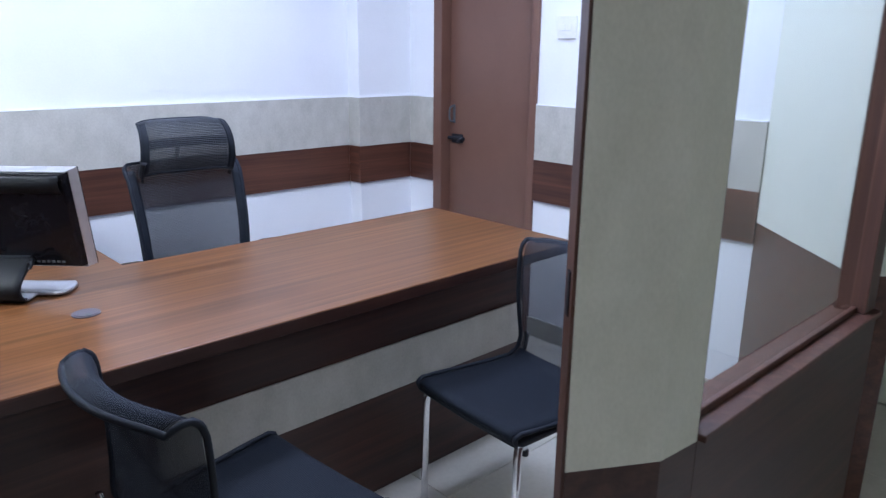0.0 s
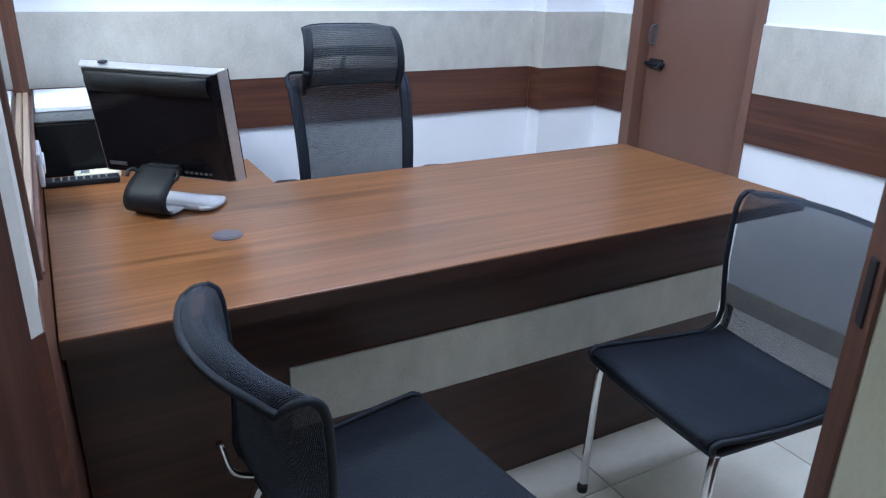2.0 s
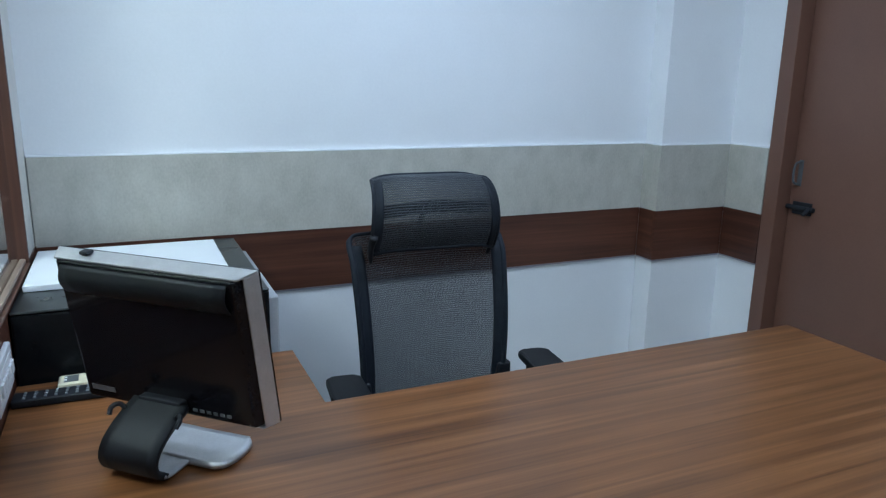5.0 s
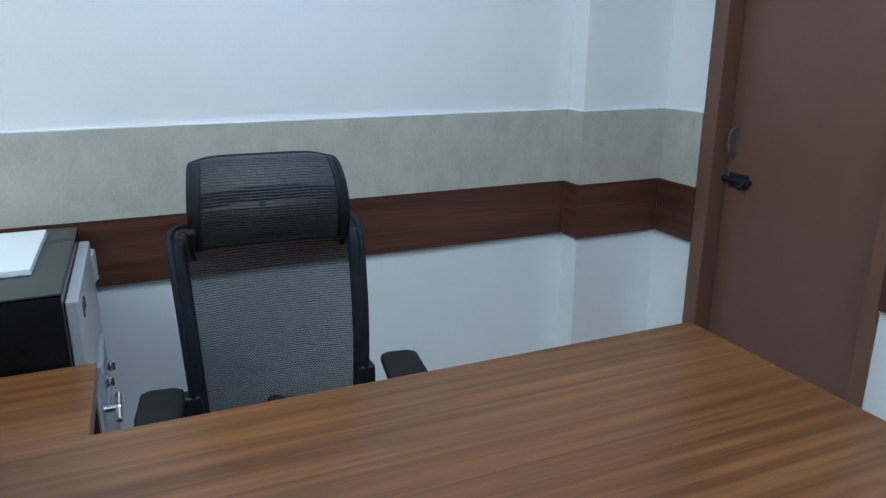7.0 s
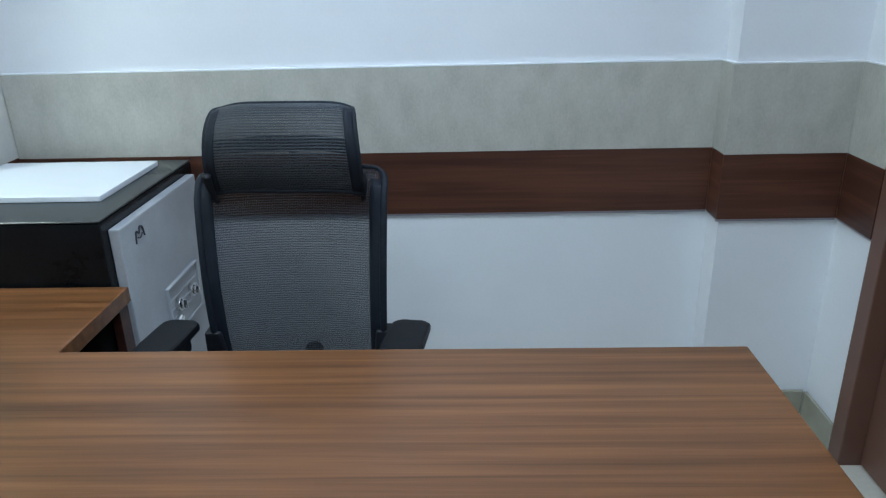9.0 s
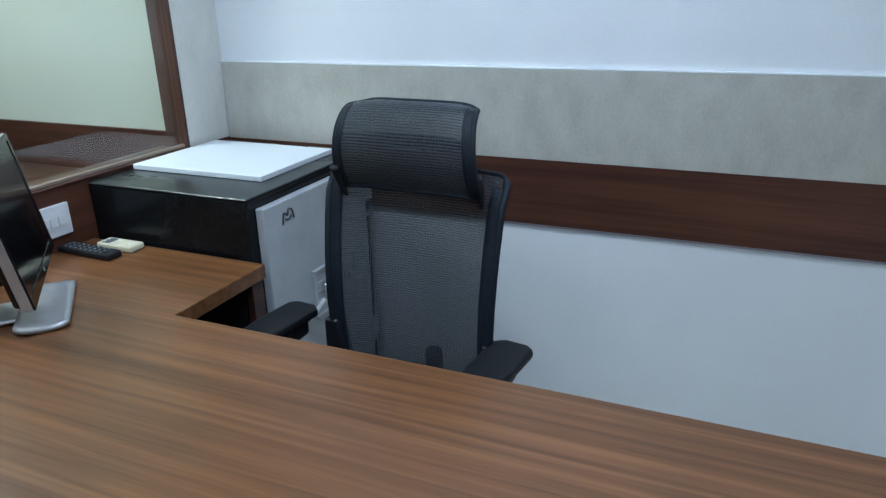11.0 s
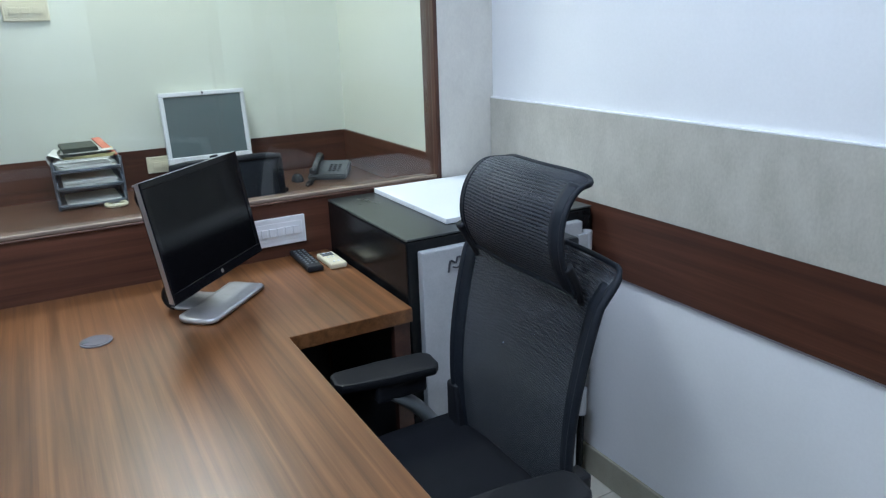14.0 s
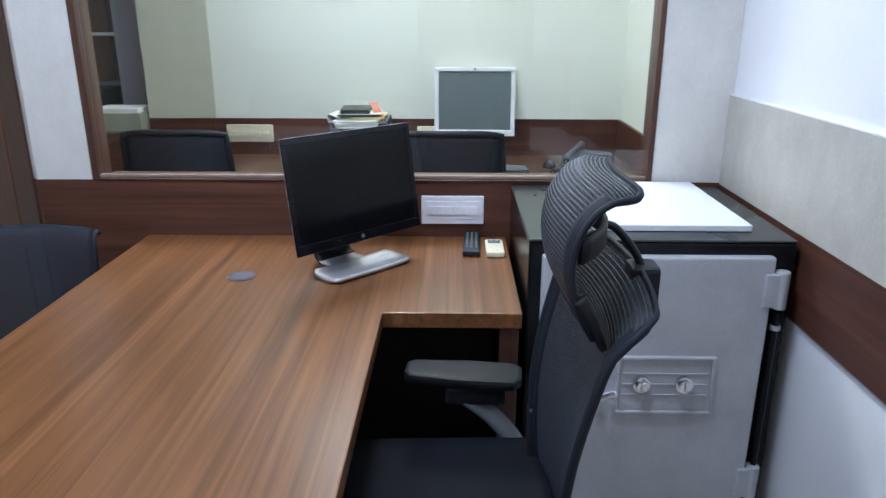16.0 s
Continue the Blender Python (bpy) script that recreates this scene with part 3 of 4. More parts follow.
rod((SX + 0.014, SY - 0.030, 0.04), (SX + 0.014, SY - 0.030, 0.745), 0.008, 10, hp)
part("hinge_post", hp, M_BLACK, safe)
hk = bmesh.new()
rod((SX + 0.014, SY - 0.030, 0.700), (SX + 0.014, SY - 0.030, 0.712), 0.012, 12, hk, bevel=0.002)
part("collar", hk, M_STEEL, safe)
PF = SX + 0.028
PY0, PY1, PZ0, PZ1 = 0.215, 0.445, 0.487, 0.638
lock = part("lock_plate", box(PF, PY0, PZ0, PF + 0.004, PY1, PZ1, 0.0015, 1), M_GREY, sd, "ribbed grey lock plate")
for (a, b_, c_, d) in ((PY0, PZ0, PY1, PZ0 + 0.008), (PY0, PZ1 - 0.008, PY1, PZ1), (PY0, PZ0 + 0.008, PY0 + 0.008, PZ1 - 0.008), (PY1 - 0.008, PZ0 + 0.008, PY1, PZ1 - 0.008)):
    part("plate_rim", box(PF + 0.004, a, b_, PF + 0.011, c_, d, 0.002, 1), M_GREY, sd)
for k in range(1, 4):
    z = PZ0 + 0.02 + k * 0.028
    part("plate_rib", box(PF + 0.004, PY0 + 0.016, z, PF + 0.007, PY1 - 0.016, z + 0.004, 0.001, 1), M_GREY, sd)
for ky in (0.273, 0.374):
    kn = bmesh.new()
    rod((PF + 0.003, ky, 0.568), (PF + 0.018, ky, 0.568), 0.021, 22, kn, bevel=0.003)
    rod((PF + 0.018, ky, 0.568), (PF + 0.026, ky, 0.568), 0.015, 22, kn, bevel=0.003)
    box(PF + 0.024, ky - 0.003, 0.555, PF + 0.033, ky + 0.003, 0.581, 0.0015, 1, kn)
    part("lock_knob", kn, M_CHROME, sd, "round chrome lock knob")
hn = bmesh.new()
rod((PF + 0.002, 0.165, 0.545), (PF + 0.045, 0.165, 0.545), 0.011, 14, hn, bevel=0.003)
rod((PF + 0.040, 0.120, 0.530), (PF + 0.040, 0.210, 0.560), 0.009, 12, hn, bevel=0.004)
part("door_handle", hn, M_CHROME, sd, "chrome T handle")
em = bmesh.new()
tube(bend([(PF + 0.001, 0.105, 0.815), (PF + 0.001, 0.112, 0.845), (PF + 0.001, 0.128, 0.838), (PF + 0.001, 0.134, 0.852), (PF + 0.001, 0.150, 0.846), (PF + 0.001, 0.156, 0.822)]), 0.0028, 6, bm=em)
tube(bend([(PF + 0.001, 0.118, 0.828), (PF + 0.001, 0.132, 0.824), (PF + 0.001, 0.146, 0.832)]), 0.0022, 6, bm=em)
part("emblem", em, M_PRINT, sd, "small dark emblem")

board = thing("white_board", pose(0.014, -0.477, SZ), "plain white laminated board lying flat on the safe", "board")
part("panel", box(0, 0, 0.0005, 0.472, 0.372, 0.016, 0.0015, 1), M_BOARD, board)


# ---- monitor on the desk ----
def desk_monitor():
    # local: screen faces -y, base on z = 0, x along the screen
    t = thing("computer_monitor", pose(0.332, -1.035, 0.75, 0, 0, 136.3), "slim black desktop monitor, switched off, on a silver stand", "monitor")
    tilt = Matrix.Translation((0, 0.03, 0.085)) @ Matrix.Rotation(radians(-9.3), 4, "X")
    hw, h = 0.203, 0.281
    def narrowed(b):
        # the shell draws in towards its back
        for v in b.verts:
            k = min(max((v.co.y + 0.012) / 0.036, 0.0), 1.0)
            v.co.x -= math.copysign(0.022 * k, v.co.x) if abs(v.co.x) > 0.1 else 0.0
            if v.co.z > 0.2:
                v.co.z -= 0.006 * k
        return b

    part("casing", merge(bmesh.new(), narrowed(box(-hw + 0.001, -0.012, 0.002, hw - 0.001, 0.024, h, 0.006, 3)), tilt), M_GLOSSY, t)
    rim = bmesh.new()
    box(-hw - 0.003, -0.0125, h, hw + 0.003, 0.020, h + 0.004, 0.0015, 2, rim)
    box(-hw - 0.003, -0.0125, 0.0, -hw, 0.010, h, 0.001, 2, rim)
    box(hw, -0.0125, 0.0, hw + 0.003, 0.010, h, 0.001, 2, rim)
    box(-hw - 0.003, -0.0125, -0.003, hw + 0.003, 0.014, 0.0, 0.001, 2, rim)
    rim = merge(bmesh.new(), narrowed(rim), tilt)
    part("rim", rim, M_STEEL, t, "silver rim")
    bz = bmesh.new()
    box(-hw - 0.003, -0.0175, -0.003, hw + 0.003, -0.0127, 0.022, 0.001, 1, bz, tilt)
    box(-hw - 0.003, -0.0175, h - 0.012, hw + 0.003, -0.0127, h + 0.003, 0.001, 1, bz, tilt)
    box(-hw - 0.003, -0.0175, 0.022, -hw + 0.012, -0.0127, h - 0.012, 0.001, 1, bz, tilt)
    box(hw - 0.012, -0.0175, 0.022, hw + 0.003, -0.0127, h - 0.012, 0.001, 1, bz, tilt)
    part("bezel", bz, M_GLOSSY, t)
    part("screen", box(-hw + 0.0125, -0.0155, 0.0225, hw - 0.0125, -0.0125, h - 0.0125, m=tilt), M_SCREEN, t, "dark blank screen")
    mk = rod((0, -0.0172, 0.010), (0, -0.0180, 0.010), 0.0055, 18)
    bmesh.ops.transform(mk, matrix=tilt, verts=mk.verts)
    part("badge", mk, M_RIM, t, "small round grey badge")
    ridge = sheet(lambda u, v: tilt @ Vector((-hw + 0.034 + u * (2 * hw - 0.068), 0.025 + 0.010 * math.sin(v * math.pi), h - 0.012 - v * 0.05)), 12, 8, 0.003)
    part("vent_ridge", ridge, M_STRAP, t, "dark moulded ridge")
    lab = bmesh.new()
    box(hw - 0.088, 0.024, 0.020, hw - 0.036, 0.0250, 0.030, bm=lab, m=tilt)
    part("rating_label", lab, M_RIM, t)
    part("webcam_latch", box(0.120, -0.006, h + 0.003, 0.138, 0.010, h + 0.009, 0.002, 2, m=tilt), M_PLASTIC, t)
    ports = bmesh.new()
    for k in range(6):
        box(-0.135 + k * 0.014, 0.024, 0.014, -0.126 + k * 0.014, 0.0252, 0.020, bm=ports, m=tilt)
    part("port_row", ports, M_GREYP, t)
    # stand: a wide concave silver foot whose tongue runs back into a dark rolled strap
    def foot_at(u, v):
        y = -0.026 + 0.106 * v
        flare = 0.004 * math.sin(v * math.pi)
        pinch = 1 - 0.10 * abs(2 * v - 1) ** 6
        x = 0.007 + (2 * u - 1) * (0.131 + flare) * pinch
        return (x, y, 0.0075 + 0.004 * (2 * v - 1) ** 2 - 0.002 * (1 - (2 * u - 1) ** 2))

    part("foot", sheet(foot_at, 20, 10, 0.010), M_STEEL, t, "wide brushed silver foot", smooth=True)
    prof = bend([(0.072, 0.010), (0.100, 0.0085), (0.128, 0.009), (0.150, 0.019), (0.158, 0.040), (0.147, 0.063), (0.116, 0.086), (0.070, 0.108)], 6)

    def strap_at(u, v):
        k = v * (len(prof) - 1)
        i = min(int(k), len(prof) - 2)
        p = prof[i].lerp(prof[i + 1], k - i)
        return (-0.058 + u * 0.116, p[0], p[1])

    part("tongue", sheet(lambda u, v: strap_at(u, v * 0.36), 6, 14, 0.006), M_STEEL, t, "silver tongue of the foot", smooth=True)
    part("stand_strap", sheet(lambda u, v: strap_at(u, 0.30 + 0.70 * v), 6, 34, 0.0105), M_STRAP, t, "dark grey rolled stand", smooth=True)
    part("hinge_block", box(-0.045, 0.046, 0.088, 0.045, 0.078, 0.116, 0.004, 2), M_PLASTIC, t)
    part("rubber_pad", box(-0.05, 0.085, 0.0, 0.05, 0.13, 0.003), M_RUBBER, t)
    for q in (-1, 1):
        part("cable_clip", tube(bend([(q * 0.054, 0.098, 0.100), (q * 0.064, 0.102, 0.108), (q * 0.072, 0.112, 0.104), (q * 0.070, 0.120, 0.094)]), 0.0045, 8), M_PLASTIC, t)
    return t


desk_monitor()


# ---- remotes and switch plate ----
def remote(x, y, rz, w, l, h, body, label, rows, cols, key):
    t = thing("remote_control", pose(x, y, 0.75, 0, 0, rz), label, "remote control", "remotes on the desk")
    part("case", box(-w / 2, -l / 2, 0.0005, w / 2, l / 2, h, 0.006, 3), body, t)
    for r in range(rows):
        for c in range(cols):
            kx = (c - (cols - 1) / 2) * w * 0.28
            ky = l * 0.38 - r * l * 0.70 / max(rows - 1, 1)
            part("key", box(kx - 0.0035, ky - 0.003, h - 0.001, kx + 0.0035, ky + 0.003, h + 0.0022, 0.001, 1), key, t)
    return t


remote(0.105, -0.755, 88, 0.048, 0.195, 0.018, M_PLASTIC, "black remote control with grey keys on the desk", 8, 3, M_LEVER)
rc = remote(0.150, -0.690, 90, 0.052, 0.125, 0.018, M_CREAMP, "cream air-conditioner remote control on the desk", 3, 2, M_WHITEP)
part("display", box(-0.018, 0.022, 0.0175, 0.018, 0.05, 0.0188, 0.0005, 1), M_GREYP, rc)


def switch_plate(name, m, w, h, n, label, mat, group=""):
    """Faces +x in its own frame, w along y."""
    t = thing(name, m, label, "switch plate", group)
    part("plate", box(0.0, -w / 2, -h / 2, 0.012, w / 2, h / 2, 0.004, 2), mat, t)
    part("insert", box(0.0115, -w / 2 + 0.012, -h / 2 + 0.016, 0.0132, w / 2 - 0.012, h / 2 - 0.016, 0.0006, 1), mat, t)
    step = (w - 0.04) / n
    for k in range(n):
        y = -w / 2 + 0.02 + step * (k + 0.5)
        part("rocker", box(0.0130, y - step * 0.38, -0.013, 0.0180, y + step * 0.38, 0.013, 0.0015, 2), mat, t)
    return t


switch_plate("switch_board", pose(0.0005, -0.812, 0.835), 0.190, 0.088, 6, "white plastic switch board on the walnut dado", M_WHITEP)
switch_plate("wall_switch", pose(W - 0.0005, -1.205, 1.535, 0, 0, 180), 0.105, 0.098, 2, "white two-gang switch on the white wall", M_WHITEP)


# ---- executive chair ----
def executive_chair(x, y, rz):
    # local: sitter faces -y
    t = thing("executive_chair", pose(x, y, 0, 0, 0, rz), "black high-back mesh office chair with headrest and arms", "office chair")

    def back(u, v):
        # u across, v from the bottom to the top
        z = 0.47 + v * 0.535
        c = (u - 0.5) * 2
        half = 0.205 + 0.020 * v
        yy = 0.045 + 0.042 * v - 0.030 * math.sin(v * math.pi * 1.1) + 0.042 * max(0, (v - 0.88) / 0.12) ** 1.6 - 0.030 * c * c
        return (c * half, yy + 0.03, z)

    def corner(v, ru, rv):
        # how far the side draws in where the top corners are rounded
        k = max(0.0, (v - 1 + rv) / rv)
        return ru * (1 - math.sqrt(max(0.0, 1 - min(k, 1.0) ** 2)))

    def weave(fn, n, r, m, depth, ru, rv):
        # knit with depth: round ribs across, thin upright threads standing on edge between them
        bm = bmesh.new()
        for k in range(n):
            v = (k + 0.5) / n
            e = corner(v, ru, rv)
            tube([fn(e + (1 - 2 * e) * i / 14, v) for i in range(15)], r, 5, bm=bm, flat=0.8)
        h = 0.0003
        for k in range(m):
            u = (k + 0.5) / m
            top = 1.0
            while top > 1 - rv and not corner(top, ru, rv) < u < 1 - corner(top, ru, rv):
                top -= 0.004
            rings = []
            for j in range(25):
                p = Vector(fn(u, top * j / 24))
                du = (Vector(fn(min(u + 0.01, 1), top * j / 24)) - Vector(fn(max(u - 0.01, 0), top * j / 24))).normalized()
                dv = (Vector(fn(u, min(top * j / 24 + 0.01, 1))) - Vector(fn(u, max(top * j / 24 - 0.01, 0)))).normalized()
                w = du.cross(dv).normalized()
                rings.append([bm.verts.new(p + du * a * h + w * b * depth / 2) for a, b in ((-1, -1), (1, -1), (1, 1), (-1, 1))])
            for c, d in zip(rings, rings[1:]):
                for q in range(4):
                    bm.faces.new((c[q], c[(q + 1) % 4], d[(q + 1) % 4], d[q]))
        for f in bm.faces:
            f.smooth = len(f.verts) == 4
        return bm

    def rim_loop(fn, ru, rv):
        arc = [1 - rv + rv * math.sin(a * math.pi / 16) for a in range(0, 9)]
        line = [fn(0, v * (1 - rv) / 18) for v in range(18)] + [fn(corner(v, ru, rv), v) for v in arc]
        line += [fn(ru + (1 - 2 * ru) * i / 10, 1) for i in range(1, 10)]
        line += [fn(1 - corner(v, ru, rv), v) for v in arc[::-1]] + [fn(1, (17 - v) * (1 - rv) / 18) for v in range(18)]
        return line + [fn(1 - i / 10, 0) for i in range(1, 10)]

    part("back_lining", sheet(lambda u, v: back(0.05 + 0.90 * u, 0.99 * v), 14, 30, 0.0008, 0.42, 0.535), M_NET, t, "sheer inner layer of the mesh")
    part("back_mesh", weave(back, 92, 0.0010, 104, 0.0018, 0.07, 0.05), M_STRAND, t, "see-through black knitted mesh with fine ribs")["kind"] = "stuff"
    for a in (0.0, 0.925):
        part("back_hem", sheet(lambda u, v: back(a + 0.075 * u, v * 0.955), 3, 30, 0.007, 0.03, 0.5), M_HEM, t, "dark double-layer mesh hem", smooth=True)
    part("back_frame", tube(rim_loop(back, 0.07, 0.05), [0.009] * 22 + [0.006] * 19 + [0.009] * 31, 10, True, flat=0.8), M_HEM, t, "black fabric-covered rim", smooth=True)

    curve = bend([(0, 0.044, 0.978), (0, 0.018, 1.025), (0, 0.010, 1.075), (0, 0.024, 1.127), (0, 0.062, 1.163), (0, 0.116, 1.163)], 6)

    def head(u, v):
        # curved pillow: lower lip forward, top rolled back
        c = (u - 0.5) * 2
        half = (0.181 - 0.026 * v * v)
        k = v * (len(curve) - 1)
        i = min(int(k), len(curve) - 2)
        _, yy, zz = curve[i].lerp(curve[i + 1], k - i)
        return (c * half, yy + 0.028 * c * c - 0.008 * c, zz + 0.004 * v * (1 - c * c) - 0.016 * (1 - v) * c ** 4 - 0.014 * v ** 3 * c ** 6)

    part("headrest_lining", sheet(lambda u, v: head(0.05 + 0.90 * u, 0.90 * v), 14, 20, 0.0008, 0.33, 0.26), M_NET, t, "sheer inner layer of the headrest")
    part("headrest_mesh", weave(head, 40, 0.0017, 112, 0.0020, 0.12, 0.16), M_STRAND, t, "black knitted mesh headrest with fine ribs")["kind"] = "stuff"
    for a in (0.0, 0.93):
        part("headrest_hem", sheet(lambda u, v: head(a + 0.07 * u, v * 0.80), 3, 18, 0.006, 0.03, 0.15), M_HEM, t, smooth=True)
    part("headrest_frame", tube(rim_loop(head, 0.12, 0.16), 0.0058, 8, True, flat=0.9), M_HEM, t, smooth=True)
    for s in (-1, 1):
        strap = bend([(s * 0.178, 0.042, 1.02), (s * 0.180, 0.062, 0.985), (s * 0.174, 0.082, 0.942)])
        part("headrest_arm", tube(strap, [0.012 - 0.006 * i / (len(strap) - 1) for i in range(len(strap))], 8), M_PLASTIC, t, smooth=True)
    band = sheet(lambda u, v: (0.155 * (2 * u - 1), 0.105 - 0.060 * (2 * u - 1) ** 2, 1.062 + 0.034 * v), 14, 4, 0.008)
    part("headrest_bracket", band, M_PLASTIC, t, smooth=True)
    stem = bend([(0, 0.105, 1.078), (0, 0.126, 1.072), (0, 0.155, 1.040), (0, 0.178, 1.00)])
    part("headrest_stem", tube(stem, 0.0085, 8, flat=0.8), M_PLASTIC, t, smooth=True)
    part("stem_clamp", box(-0.028, 0.152, 0.945, 0.028, 0.200, 1.012, 0.008, 2), M_PLASTIC, t)

    # seat
    def seat(u, v):
        c = (u - 0.5) * 2
        return (c * (0.245 - 0.02 * v * v), 0.06 - v * 0.48, 0.488 + 0.012 * c * c - 0.035 * max(0, v - 0.75) * 4 * max(0, v - 0.75))

    part("seat", sheet(seat, 14, 16, 0.055, 0.49, 0.48), M_SEATBLK, t, "black padded seat", smooth=True)
    part("seat_pan", box(-0.20, -0.36, 0.425, 0.20, 0.03, 0.462, 0.012), M_PLASTIC, t)
    part("mechanism", box(-0.09, -0.22, 0.37, 0.09, 0.14, 0.425, 0.012), M_PLASTIC, t)
    link_arm = bend([(0, 0.10, 0.40), (0, 0.17, 0.40), (0, 0.185, 0.44), (0, 0.175, 0.50)])
    part("back_bracket", tube(link_arm, 0.024, 8), M_PLASTIC, t)
    # lower corners of the back carry dark clips
    for s in (-1, 1):
        clip = box(s * 0.205 - 0.030, 0.024, 0.47, s * 0.205 + 0.030, 0.070, 0.625, 0.010, 3)
        for v in clip.verts:
            # drawn to a point at its upper outer corner
            v.co.x += s * 0.018 * max(0.0, (v.co.z - 0.52) / 0.105) if s * (v.co.x - s * 0.205) < 0 else 0.0
        part("back_clip", clip, M_PLASTIC, t)
    # arms
    for s, fy, ang in ((-1, -0.108, -6), (1, -0.120, -8)):
        m = Matrix.Translation((s * 0.272 - (0.016 if s < 0 else 0.004), fy, 0)) @ Matrix.Rotation(radians(ang), 4, "Z")
        pad = bmesh.new()
        bo = prism([(-0.038, -0.115), (-0.022, -0.128), (0.022, -0.128), (0.040, -0.115), (0.050, 0.0), (0.048, 0.11), (0.027, 0.125), (-0.027, 0.125), (-0.046, 0.11), (-0.048, 0.0)], 0.644, 0.667, 0.008)
        arm = part("arm_pad", merge(pad, bo, m), M_STRAP, t, "soft black arm pad")
        up = bend([(s * 0.19, 0.00, 0.445), (s * 0.262, 0.01, 0.445), (s * 0.280, 0.015, 0.48), (s * 0.277, -0.045, 0.56), (s * 0.274, fy - 0.01, 0.615)])
        part("arm_post", tube(up, [0.024 + 0.014 * math.sin(math.pi * i / (len(up) - 1)) for i in range(len(up))], 10, flat=0.5), M_LEVER, t, "grey arm support", smooth=True)
        sl = box(s * 0.274 - 0.026, fy - 0.04, 0.60, s * 0.274 + 0.026, fy + 0.09, 0.644, 0.010, 2)
        part("arm_slide", sl, M_PLASTIC, t)
    # base
    part("gas_lift", rod((0, -0.06, 0.10), (0, -0.06, 0.38), 0.025, 16, bevel=0.002), M_CHROME, t)
    part("hub", rod((0, -0.06, 0.085), (0, -0.06, 0.15), 0.045, 20, r2=0.034, bevel=0.004), M_PLASTIC, t)
    for k in range(5):
        a = radians(72 * k + 20)
        d = Vector((math.cos(a), math.sin(a), 0))
        o = Vector((0, -0.06, 0))
        part("base_leg", tube([o + d * 0.03 + Vector((0, 0, 0.12)), o + d * 0.16 + Vector((0, 0, 0.105)), o + d * 0.29 + Vector((0, 0, 0.075))], [0.026, 0.022, 0.016], 8, flat=0.8), M_PLASTIC, t)
        e = o + d * 0.285
        cs = bmesh.new()
        side = Vector((-d.y, d.x, 0))
        for q in (-1, 1):
            rod(e + side * q * 0.008 + Vector((0, 0, 0.028)), e + side * q * 0.026 + Vector((0, 0, 0.028)), 0.028, 16, cs, bevel=0.004)
        rod(e + Vector((0, 0, 0.03)), e + Vector((0, 0, 0.078)), 0.007, 8, cs)
        part("caster", cs, M_PLASTIC, t)
    return t


executive_chair(1.005, -0.676, 0.0)


